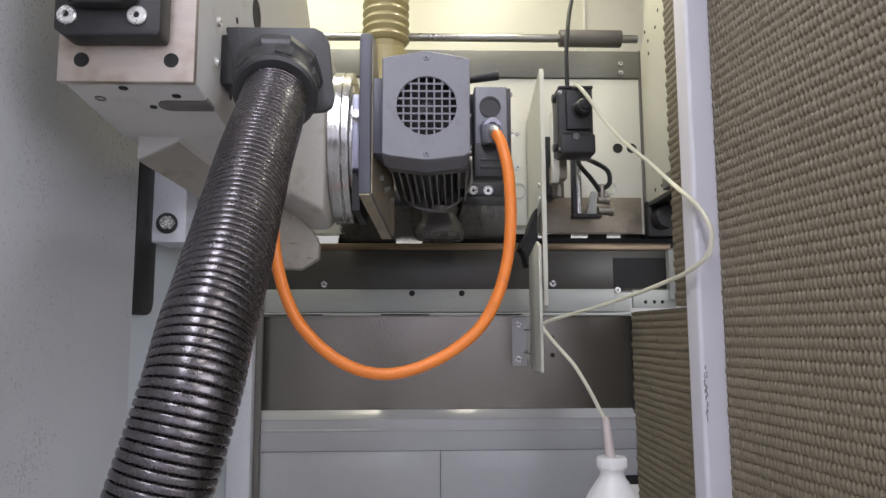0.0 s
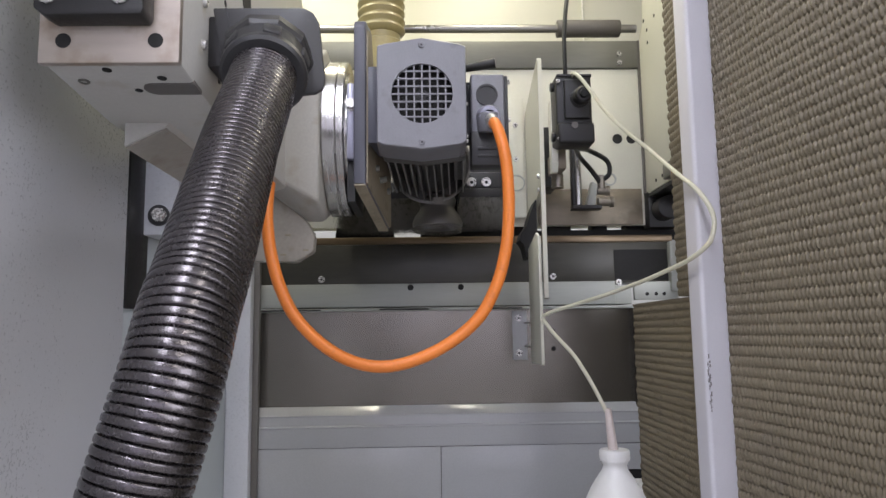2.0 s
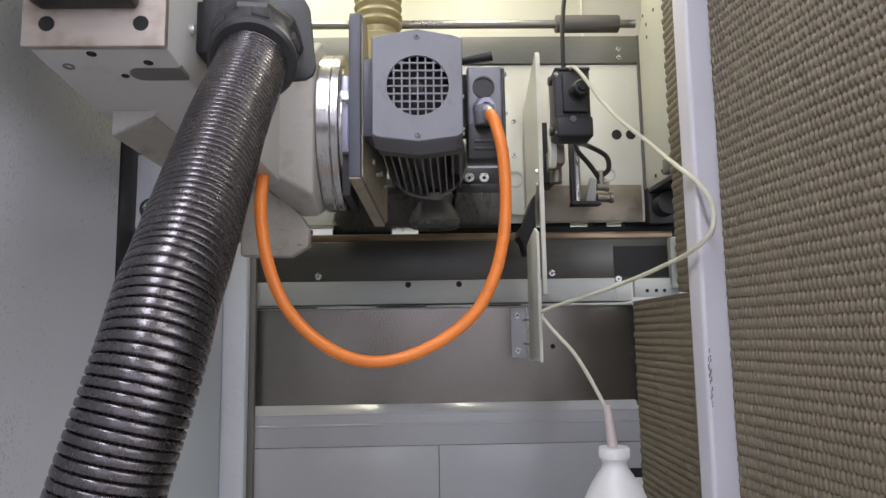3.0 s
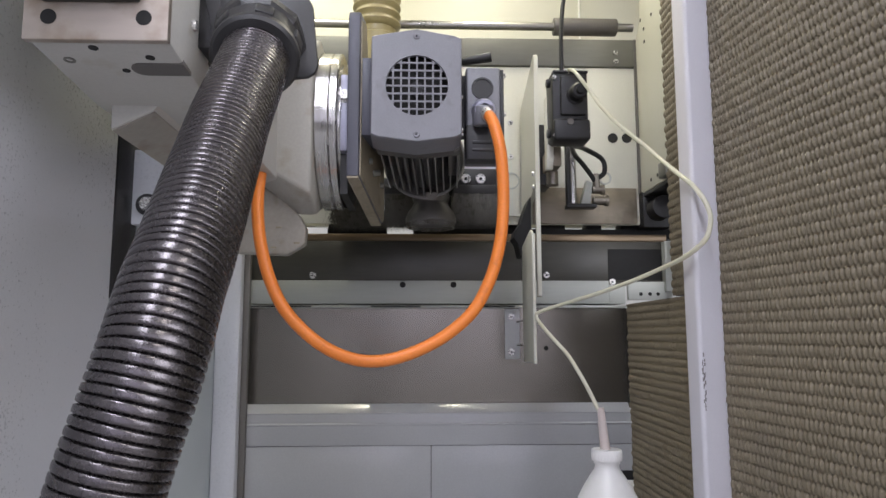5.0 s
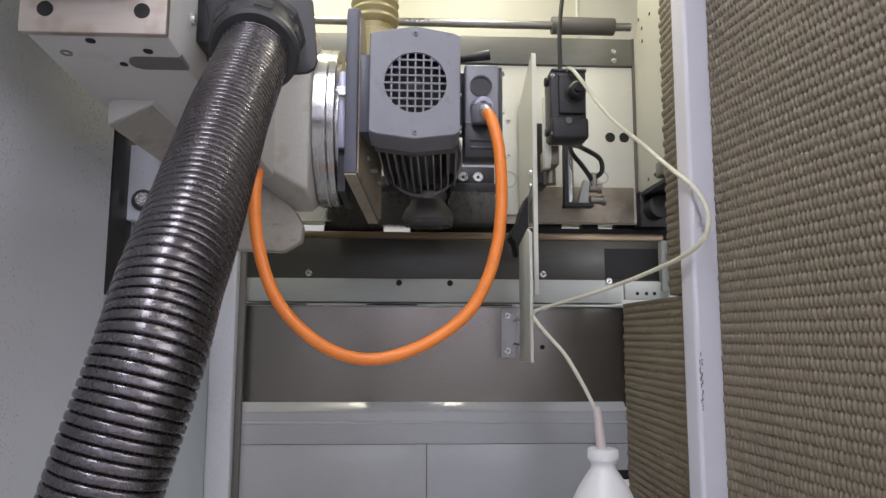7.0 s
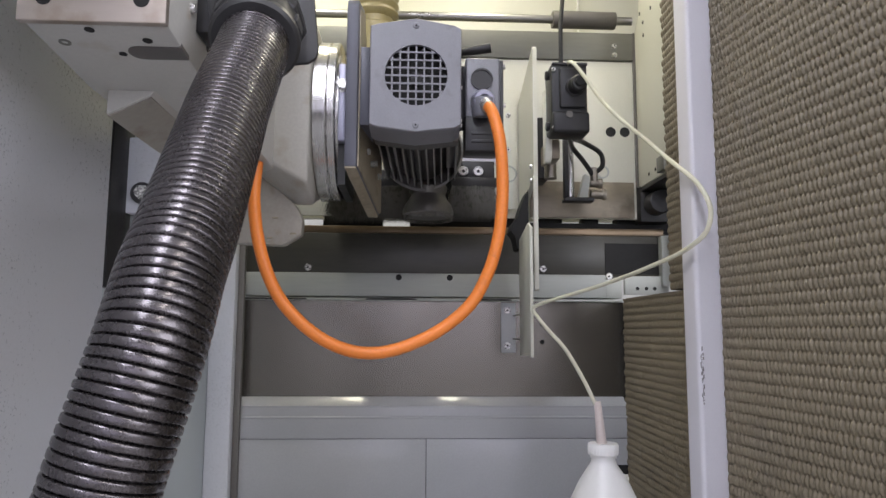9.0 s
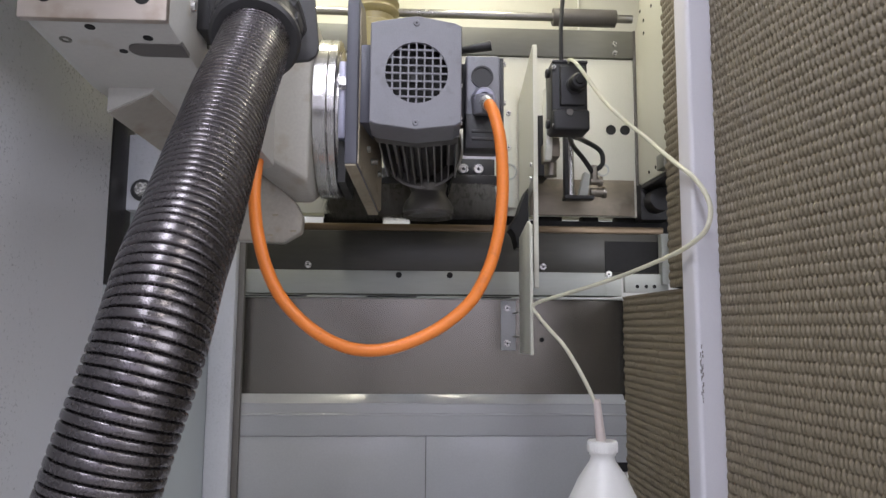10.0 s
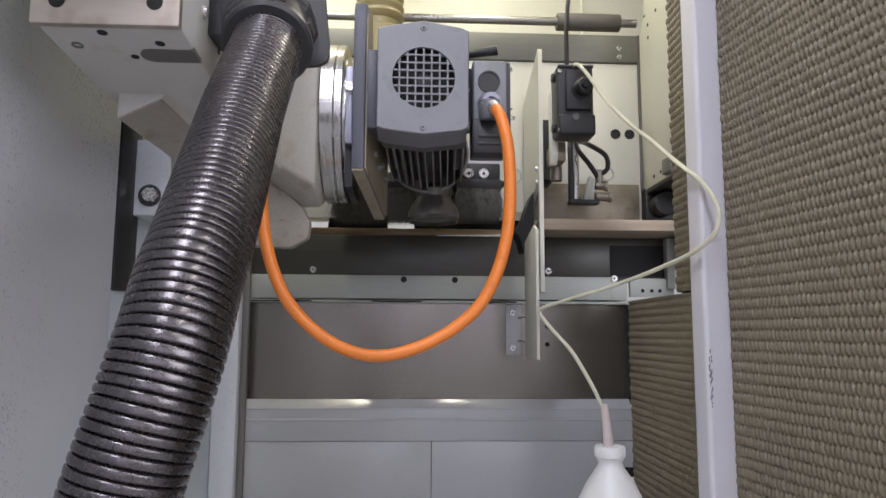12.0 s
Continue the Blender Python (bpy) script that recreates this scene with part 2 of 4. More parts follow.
def smooth_line(points, n):
    """A Catmull-Rom line through the points, with n steps of even length."""
    p = [Vector(q) for q in points]
    p = [2 * p[0] - p[1]] + p + [2 * p[-1] - p[-2]]
    out = []
    for i in range(1, len(p) - 2):
        for k in range(40):
            t = k / 40
            out.append(0.5 * (2 * p[i] + (p[i + 1] - p[i - 1]) * t + (2 * p[i - 1] - 5 * p[i] + 4 * p[i + 1] - p[i + 2]) * t * t + (3 * p[i] - p[i - 1] - 3 * p[i + 1] + p[i + 2]) * t ** 3))
    out.append(p[-2])
    run = [0.0]
    for a, b in zip(out, out[1:]):
        run.append(run[-1] + (b - a).length)
    even, j = [], 0
    for k in range(n + 1):
        s = run[-1] * k / n
        while j < len(run) - 2 and run[j + 1] < s:
            j += 1
        f = (s - run[j]) / max(run[j + 1] - run[j], 1e-9)
        even.append(out[j].lerp(out[j + 1], min(max(f, 0), 1)))
    return even, run[-1]


def sweep(points, n, radius, seg=14, wave=None):
    """A round tube along the points; wave(s) gives the radius at s metres along it."""
    line, length = smooth_line(points, n)
    bm = bmesh.new()
    rings, side = [], Vector((1, 0, 0))
    for i, q in enumerate(line):
        way = (line[min(i + 1, n)] - line[max(i - 1, 0)]).normalized()
        side = (side - way * side.dot(way)).normalized()
        up = way.cross(side)
        r = wave(length * i / n) if wave else radius
        rings.append([bm.verts.new(q + side * (r * math.cos(2 * math.pi * k / seg)) + up * (r * math.sin(2 * math.pi * k / seg))) for k in range(seg)])
    for a, b in zip(rings, rings[1:]):
        for k in range(seg):
            bm.faces.new((a[k], a[(k + 1) % seg], b[(k + 1) % seg], b[k]))
    bm.faces.new(rings[0][::-1])
    bm.faces.new(rings[-1])
    return bm


def screw(parent, p, way, r, name="screw", h=0.004, material="chrome", label="", hexed=True):
    """A socket screw: a domed head with a dark socket."""
    way = Vector(way).normalized()
    p = Vector(p)
    head = part(name, lathe([(0, 0), (r, 0), (r, h * 0.6), (r * 0.85, h), (r * 0.36, h), (r * 0.36, h * 0.5), (0, h * 0.5)], p, way, 18), material, parent, label)
    part("socket", rod(p + way * h * 0.4, p + way * h * 0.56, r * 0.34, seg=6), "hole", head)
    return head


def hole(parent, p, way, r, name="hole"):
    """A near-black disc with a thin raised rim, its colour standing for a bored hole's shade."""
    way = Vector(way).normalized()
    p = Vector(p)
    return part(name, lathe([(0, 0.0003), (r * 0.9, 0.0003), (r, 0.0006), (r * 1.04, -0.002)], p, way, 24), "hole", parent)


def foam_sheet(origin, along, length, height, pitch_a=0.0080, pitch_z=0.0142, deep=0.0068, ca=6, cz=8, wave=0.0):
    """A sheet of bumps in rows: origin is the lower near corner, along its level direction; bumps stand to the left of it."""
    along = Vector(along).normalized()
    out = Vector((-along.y, along.x, 0))
    na, nz = int(length / pitch_a * ca), int(height / pitch_z * cz)
    ia, iz = np.meshgrid(np.arange(na + 1), np.arange(nz + 1))
    a, z = ia * pitch_a / ca, iz * pitch_z / cz
    rng = np.random.default_rng(7)
    jitter = rng.uniform(0.84, 1.06, (nz + 4, na + 4))
    bump = np.zeros(a.shape)
    for step in (-1, 0, 1):
        # oval domes, every second row shifted by half a dome
        row = (np.floor(z / pitch_z) + step).astype(int)
        u = a / pitch_a + 0.5 * (row % 2)
        du, dv = u - np.floor(u) - 0.5, z / pitch_z - row - 0.5
        dome = np.clip(1 - (np.abs(du) / 0.46) ** 1.9 - (np.abs(dv) / 0.68) ** 2.1, 0, 1) ** 0.66
        bump = np.maximum(bump, dome * jitter[row + 1, np.floor(u).astype(int) + 1])
    h = deep * bump + wave * np.sin(a * 23) * np.sin(z * 9)
    xyz = np.array(origin)[None, None] + a[..., None] * np.array(along) + z[..., None] * np.array((0, 0, 1)) + h[..., None] * np.array(out)
    idx = np.arange((nz + 1) * (na + 1)).reshape(nz + 1, na + 1)
    faces = np.stack([idx[:-1, :-1], idx[:-1, 1:], idx[1:, 1:], idx[1:, :-1]], -1).reshape(-1, 4)
    me = bpy.data.meshes.new("foam")
    me.from_pydata(xyz.reshape(-1, 3).tolist(), [], faces.tolist())
    me.polygons.foreach_set("use_smooth", [True] * len(me.polygons))
    me.materials.append(M["foam"])
    return me


# ---- the setting ----
def setting():
    solid("wall_left", box(-0.425, -0.40, -0.7, 0.93, 0.0, 1.95, 0.003), "wall_grey", "smooth light grey painted sheet metal side wall", "wall", kind="structure")
    solid("wall_left_inner", box(-0.435, -0.411, 0.935, 1.80, 0.0, 1.95, 0.002), "wall_blue", "grey painted sheet metal inner side wall tinted with a bluish reflection", "wall", kind="structure")
    solid("wall_left_corner", box(-0.411, -0.3615, 1.45, 1.52, 0.0, 0.955, 0.004), "wall_grey", "pale grey folded sheet metal corner column", "wall", kind="structure")
    solid("wall_left_trim", box(-0.3615, -0.3485, 1.472, 1.486, 0.0, 0.955, 0.002), "trim", "dark grey corner trim strip", "trim", kind="structure")
    # cabinet back above the bed, hood, and the right side
    solid("wall_back", box(-0.411, 0.70, 1.74, 1.76, 1.03, 1.95), "cream", "pale cream painted sheet metal cabinet back", "wall", kind="structure")
    solid("ceiling", box(-0.435, 0.70, 0.95, 1.80, 1.95, 1.97), "cream", "cream painted cabinet top", "ceiling", kind="structure")
    right = thing("wall_right_outer", (0.71, 1.4, 0.0), "grey painted outer cabinet side with a feed slot", "wall", kind="structure")
    part("lower_sheet", box(0.70, 0.72, 1.0, 1.80, 0.0, 0.93), "wall_grey", right)
    part("upper_sheet", box(0.70, 0.72, 1.0, 1.80, 1.03, 1.95), "wall_grey", right)
    # post between the two foam panels
    post = thing("wall_right_post", (0.415, 1.0, 0.0), "pale powder coated door post with a scuffed edge", "post", kind="structure")
    part("column", prism([(0.3915, 1.0), (0.3945, 0.968), (0.3985, 0.964), (0.435, 0.974), (0.4375, 0.978), (0.4375, 1.05), (0.418, 1.05)], "z", 0.0, 1.95, 0.0025, 3), "post", post)
    rnd = random.Random(3)
    for k in range(26):
        z = 0.655 + 0.074 * k / 25 + rnd.uniform(-0.002, 0.002)
        w, hh = rnd.uniform(0.0003, 0.0009), rnd.uniform(0.0008, 0.0035)
        x = 0.3995 + rnd.uniform(-0.0012, 0.0022)
        part("scuff", box(x - w, x + w, 0.9638, 0.967, z - hh, z + hh), "scuff", post, smooth=False)
    # machine base and room shell
    solid("floor", box(-3.2, 3.2, -3.6, 3.0, -0.1, 0.0), "concrete", "grey concrete workshop floor", "floor", kind="structure")
    solid("machine_base", box(-0.411, 0.70, 1.02, 1.50, 0.0, 0.36, 0.003), "wall_grey", "grey painted machine base", "machine base", kind="structure")
    solid("wall_south", box(-3.2, 3.2, -3.7, -3.6, 0, 3.2), "room", "pale plastered workshop wall", "wall", kind="structure")
    solid("wall_north", box(-3.2, 3.2, 3.0, 3.1, 0, 3.2), "room", "pale plastered workshop wall", "wall", kind="structure")
    solid("wall_west", box(-3.3, -3.2, -3.7, 3.1, 0, 3.2), "room", "pale plastered workshop wall", "wall", kind="structure")
    solid("wall_east", box(3.2, 3.3, -3.7, 3.1, 0, 3.2), "room", "pale plastered workshop wall", "wall", kind="structure")
    solid("ceiling_workshop", box(-3.3, 3.3, -3.7, 3.1, 3.2, 3.3), "room", "pale workshop ceiling", "ceiling", kind="structure")


def foam_panels():
    """The open door and the inner side wall, both lined with foam."""
    door = thing("foam_lined_door", (0.5, 0.7, 0.0), "open machine door lined with taupe bumpy acoustic foam", "door")
    start, way = Vector((0.439, 0.985, 0.02)), Vector((0.14, -1.0, 0)).normalized()
    out = Vector((way.y, -way.x, 0))
    me = foam_sheet(start + way * 0.62 + out * 0.001, -way, 0.62, 1.9)
    me.transform(Matrix.Translation(-ORIGIN[door]))
    ob = new("foam_lining", me)
    ob.parent = door
    tagged(ob, "taupe acoustic foam with rows of small bumps")
    back = start - out * 0.012
    a, b = back, back + way * 0.62
    c, d = b - out * 0.02, a - out * 0.02
    part("door_sheet", prism([(q.x, q.y) for q in (a, b, c, d)], "z", 0.02, 1.93), "post", door)
    wall = thing("wall_right_foam", (0.47, 1.2, 0.36), "side wall lined with taupe bumpy acoustic foam", "wall", kind="structure")
    for y0, y1, z0, z1 in ((1.053, 1.224, 0.825, 1.94), (1.053, 1.496, 0.36, 0.823)):
        me = foam_sheet((0.462, y0, z0), (0, 1, 0), y1 - y0, z1 - z0, pitch_a=0.0100)
        me.transform(Matrix.Translation(-ORIGIN[wall]))
        ob = new("foam_lining", me)
        ob.parent = wall
        part("backing_sheet", box(0.464, 0.49, y0, y1, z0, z1), "foam_edge", wall)


# ---- bed and back ----
def bed():
    beam = thing("machine_beam", (0.05, 1.55, 0.80), "dark grey machine bed beam with small screws", "beam", kind="structure")
    part("beam_body", box(-0.409, 0.565, 1.512, 1.60, 0.872, 0.962, 0.002), "beam", beam)
    for x, z in ((-0.224, 0.886), (0.287, 0.887)):
        screw(beam, (x, 1.512, z), (0, -1, 0), 0.0075)
    part("recess_plate", box(0.425, 0.5445, 1.5105, 1.513, 0.8765, 0.945), "rubber", beam, "black recess plate")
    part("end_tab", box(0.545, 0.562, 1.49, 1.512, 0.85, 0.9605, 0.001), "rail", beam)
    rail = thing("lower_rail", (0.03, 1.53, 0.82), "satin grey metal rail with two bored holes", "rail", kind="structure")
    part("rail_body", box(-0.3615, 0.424, 1.506, 1.60, 0.824, 0.8745, 0.0015), "rail", rail)
    part("rail_end", box(0.4242, 0.460, 1.507, 1.60, 0.824, 0.864, 0.0012), "rail", rail)
    screw(rail, (0.433, 1.512, 0.872), (0, -1, 0), 0.0075)
    part("rail_lip", box(-0.3615, 0.460, 1.502, 1.60, 0.815, 0.8205, 0.001), "rail", rail)
    for x in (-0.0285, 0.0820):
        hole(rail, (x, 1.506, 0.8655), (0, -1, 0), 0.0065)
    for x0, x1 in ((-0.355, -0.224), (-0.0965, 0.0105), (0.145, 0.215)):
        part("slot", box(x0, x1, 1.4995, 1.504, 0.8165, 0.8195), "hole", rail)
    part("end_bracket", box(0.4645, 0.562, 1.500, 1.512, 0.832, 0.872, 0.001), "rail", rail)
    for x in (0.492, 0.512, 0.53):
        hole(rail, (x, 1.500, 0.845), (0, -1, 0), 0.004)
    panel = thing("splash_panel", (0.05, 1.53, 0.61), "brushed stainless back panel with faint streaks of tone", "panel", kind="structure")
    part("panel_sheet", box(-0.40, 0.468, 1.516, 1.522, 0.60, 0.815), "stainless", panel)
    for z in (0.767, 0.728):
        hole(panel, (0.284, 1.516, z), (0, -1, 0), 0.005)
    cover = thing("lower_cover", (0.05, 1.5, 0.36), "pale grey painted folded cover panel", "panel", kind="structure")
    part("ledge", prism([(1.515, 0.6125), (1.5075, 0.6125), (1.4905, 0.5952), (1.4905, 0.573), (1.487, 0.570), (1.487, 0.5285), (1.515, 0.5285)], "x", -0.357, 0.458, 0.0018, 3), "cover", cover, angle=25)
    part("ledge_bead", rod((-0.357, 1.4885, 0.5715), (0.458, 1.4885, 0.5715), 0.0030, seg=16), "cover", cover)
    part("ledge_bead", rod((-0.357, 1.4918, 0.5942), (0.458, 1.4918, 0.5942), 0.0022, seg=16), "cover", cover)
    part("corner_notch", box(0.430, 0.4595, 1.4865, 1.4885, 0.455, 0.474), "rubber", cover, "black cut corner")
    # white sheet paints the light that comes through the corner gap
    part("gap_light_sheet", box(0.430, 0.4595, 1.486, 1.4885, 0.361, 0.4548), "white", cover, "white sheet standing for light through the corner gap")
    part("seam_backing", box(-0.357, 0.458, 1.5055, 1.512, 0.36, 0.527), "trim", cover)
    part("panel_half", box(-0.357, 0.0326, 1.489, 1.505, 0.36, 0.5275, 0.0008), "cover", cover)
    part("panel_half", box(0.0338, 0.458, 1.489, 1.505, 0.36, 0.5275, 0.0008), "cover", cover)
    table = thing("infeed_table", (1.09, 1.5, 0.0), "dark grey infeed table on two steel legs", "table")
    part("tabletop", box(0.567, 1.62, 1.40, 1.60, 0.90, 0.9618, 0.002), "beam", table)
    for x in (0.80, 1.55):
        part("leg", box(x - 0.03, x + 0.03, 1.44, 1.56, 0.0, 0.90, 0.003), "bar", table)
    solid("guide_strip", box(-0.409, 0.565, 1.529, 1.56, 0.9645, 0.9805, 0.002), "bronze", "worn brown guide strip along the bed edge", "strip")
    dark = thing("pressure_rail", (0.05, 1.62, 0.96), "black pressure rail behind the brushes", "rail", kind="structure")
    part("bed_plate", box(-0.409, 0.60, 1.601, 1.78, 0.94, 0.975), "rubber", dark)
    for x0, x1 in ((-0.409, -0.247), (-0.200, -0.068), (-0.006, 0.62)):
        part("lip", box(x0, x1, 1.561, 1.5745, 0.9765, 0.9970), "rubber", dark)
    for x0, x1 in ((-0.409, -0.262), (-0.200, -0.068), (-0.006, 0.262), (0.285, 0.345), (0.395, 0.43), (0.475, 0.62)):
        part("shoe", box(x0, x1, 1.575, 1.62, 0.979, 1.014, 0.002), "rubber", dark)


def back_plates():
    plate = thing("back_plate", (0.1, 1.54, 1.0), "cream painted back plate with bored holes", "panel", kind="structure")
    part("plate_sheet", box(-0.34, 0.507, 1.533, 1.541, 1.003, 1.372, 0.001), "cream", plate)
    for x in (0.4510, 0.4835):
        hole(plate, (x, 1.533, 1.205), (0, -1, 0), 0.0115)
    solid("steel_guard", box(0.262, 0.499, 1.524, 1.529, 1.004, 1.086, 0.001), "guard", "steel lower guard plate with brown reflections in its colour", "panel", at=(0.38, 1.53, 1.004))
    small = thing("screw_plate", (0.21, 1.525, 1.0), "cream fixing plate with a column of screws", "panel")
    part("plate_sheet", box(0.196, 0.232, 1.520, 1.527, 1.02, 1.30, 0.001), "cream", small)
    for z in (1.235, 1.155):
        screw(small, (0.213, 1.520, z), (0, -1, 0), 0.006)
    part("cable_ring", lathe([(0.016, 0), (0.019, 0.0), (0.019, 0.003), (0.016, 0.003), (0.016, 0)], (0.213, 1.52, 1.10), (0, -1, 0)), "rail", small)
    bar = thing("cross_bar", (0.05, 1.53, 1.38), "grey steel cross bar", "bar", kind="structure")
    part("bar_body", box(-0.41, 0.508, 1.528, 1.55, 1.374, 1.440, 0.002), "bar", bar)
    for z in (1.386, 1.408):
        screw(bar, (0.4625, 1.528, z), (0, -1, 0), 0.006)
    shaft = thing("guide_shaft", (0.1, 1.56, 1.46), "polished steel guide shaft with a dark collar", "shaft")
    part("shaft_rod", rod((-0.40, 1.56, 1.484), (0.515, 1.56, 1.484), 0.0098, seg=28), "shaft", shaft)
    part("collar", rod((0.325, 1.56, 1.484), (0.475, 1.56, 1.484), 0.0205, seg=32, bevel=0.0015), "trim", shaft, "dark grey steel collar")
    solid("panel_seam", box(0.430, 0.4335, 1.734, 1.741, 1.40, 1.94), "white", "thin white seam strip on the cabinet back", "strip")
    # right cheek plate with its row of holes and a foot flange
    cheek = thing("cheek_plate", (0.53, 1.45, 1.08), "cream painted side cheek plate with small holes", "panel", kind="structure")
    part("cheek_sheet", prism([(1.30, 1.073), (1.545, 1.073), (1.545, 1.42), (1.50, 1.47), (1.44, 1.94), (1.30, 1.94)], "x", 0.511, 0.519, 0.001), "cream", cheek)
    # dark strip drawn for the seam between cheek and back plate
    part("edge_seam", box(0.5055, 0.5105, 1.526, 1.546, 1.075, 1.44), "trim", cheek, "dark seam along the back edge")
    part("under_plate", box(0.512, 0.60, 1.30, 1.56, 1.064, 1.072, 0.001), "dark", cheek, "dark plate under the cheek")
    stop = part("stop_block", box(0.496, 0.5105, 1.335, 1.375, 1.073, 1.104, 0.0015), "bar", cheek, "small grey stop block")
    part("bright_edge", box(0.5035, 0.506, 1.333, 1.336, 1.076, 1.101), "chrome", stop)
    for y, z in ((1.49, 1.47), (1.47, 1.44), (1.47, 1.41), (1.42, 1.45), (1.40, 1.48), (1.46, 1.091), (1.42, 1.092)):
        hole(cheek, (0.511, y, z), (-1, 0, 0), 0.004)
    roller = thing("roller_bearing", (0.535, 1.5, 1.0), "black bearing block with a rubber roller", "bearing")
    part("block", box(0.510, 0.575, 1.515, 1.56, 0.995, 1.078, 0.003), "black", roller)
    part("roller", rod((0.542, 1.47, 1.035), (0.542, 1.53, 1.035), 0.026, seg=28, bevel=0.003), "dark", roller)


setting()
foam_panels()
bed()
back_plates()


# ---- the spindle arm ----
def spindle_arm():
    arm = thing("spindle_arm", (-0.26, 0.9, 1.0), "cream grey painted cast spindle arm with machined end face", "machine arm")
    # long arm: its side turns into a large rounded end
    outline = [(0.580, 1.004), (0.705, 0.991), (1.08, 0.991), (1.19, 1.06), (1.235, 1.15), (1.235, 1.25), (1.19, 1.33), (1.06, 1.42), (1.0, 1.6), (0.580, 1.6)]
    part("casting", prism(outline, "x", -0.328, -0.209, 0.004), "cast", arm)
    face = part("end_face", box(-0.3295, -0.2085, 0.573, 0.5815, 1.0025, 1.60, 0.0015), "aluminium", arm, "brushed machined metal end face")
    for x in (-0.308, -0.229):
        hole(face, (x, 0.573, 1.0225), (0, -1, 0), 0.0066)
    # underside: slot and tapped holes
    def under(x, y, up=0.0):
        return (x, y, 1.004 - 0.104 * (y - 0.58) + up)

    capsule = [(-0.2480 + 0.0110 * math.cos(math.radians(a)), 0.6270 + 0.0110 * math.sin(math.radians(a))) for a in range(90, 271, 18)] + [(-0.2092, 0.616), (-0.2092, 0.638)]
    bm = prism(capsule, "z", -0.0012, 0.003)
    for v in bm.verts:
        v.co.z += under(0, v.co.y)[2]
    part("slot", bm, "trim", arm, "milled slot")
    for x, y, r in ((-0.2775, 0.590, 0.0042), (-0.235, 0.606, 0.0042), (-0.2655, 0.6305, 0.0036)):
        hole(arm, under(x, y), (0, -0.104, -1), r)
    part("tapped_ring", lathe([(0.0028, 0), (0.0052, 0), (0.0052, 0.0008), (0.0028, 0.0008), (0.0028, 0)], under(-0.308, 0.612), (0, -0.104, -1), 20), "bar", arm)
    hole(arm, (-0.209, 0.79, 1.169), (1, 0, 0), 0.020)
    for y, z in ((0.705, 1.122), (0.70, 1.085), (0.69, 1.03)):
        hole(arm, (-0.209, y, z), (1, 0, 0), 0.0035)
    # wedge below the arm, its underside sloping up to one side
    bm = prism([(-0.3115, 0.9655), (-0.3115, 0.996), (-0.2600, 0.996), (-0.2685, 0.9865)], "y", 0.707, 0.98, 0.0016)
    gusset = part("gusset", bm, "cast", arm)
    # thin darker skin that paints the underside's shade along with its oil
    part("oily_shaded_underside", prism([(-0.3104, 0.9645), (-0.2688, 0.9850), (-0.2692, 0.9872), (-0.3104, 0.9668)], "y", 0.710, 0.978), "cast_oily_shaded", gusset, "sloping underside with oil stain and shade in its colour")
    # gearbox housing at the far end, chamfered below
    x0, x1 = -0.32, -0.1575
    bm = bmesh.new()
    for p in ((x0, 1.03, 1.19), (x1, 1.03, 1.19), (x1, 1.03, 0.967), (-0.235, 1.03, 1.046), (x0, 1.03, 1.06), (-0.186, 1.10, 0.947), (x1, 1.10, 0.947), (-0.262, 1.10, 1.012),
              (x0, 1.11, 1.243), (x1, 1.11, 1.243), (x0, 1.25, 1.243), (x1, 1.25, 1.243), (x0, 1.30, 1.19), (x1, 1.30, 1.19), (x1, 1.26, 0.995), (-0.20, 1.26, 0.990), (x0, 1.28, 1.03)):
        bm.verts.new(p)
    bmesh.ops.convex_hull(bm, input=bm.verts[:])
    bmesh.ops.dissolve_limit(bm, angle_limit=0.02, verts=bm.verts[:], edges=bm.edges[:])
    bmesh.ops.bevel(bm, geom=bm.edges[:], offset=0.005, segments=3, profile=0.5, affect="EDGES")
    part("gearbox", bm, "gear_shaded", arm, "painted gearbox housing with shade in its colour")
    # thin brown strip that paints the shadow line along the seam
    part("seam_shadow_strip", box(-0.245, -0.181, 1.060, 1.075, 0.9915, 0.9945, 0.001), "slate", arm)
    # the lug's colour carries shade as well as oil
    lug = part("lower_lug", prism([(-0.280, 1.02), (-0.235, 0.995), (-0.183, 0.945), (-0.1715, 0.922), (-0.1735, 0.898), (-0.201, 0.881), (-0.280, 0.884)], "y", 1.088, 1.112, 0.004, 3), "cast_oily_shaded", arm, "cast lug with oil stain and shade in its colour")
    for x, z in ((-0.2145, 0.9245), (-0.186, 0.900), (-0.222, 0.893)):
        part("drip_mark", box(x - 0.0045, x + 0.0045, 1.0868, 1.0885, z - 0.0012, z + 0.0012, 0.0006), "slate", lug)
    return arm


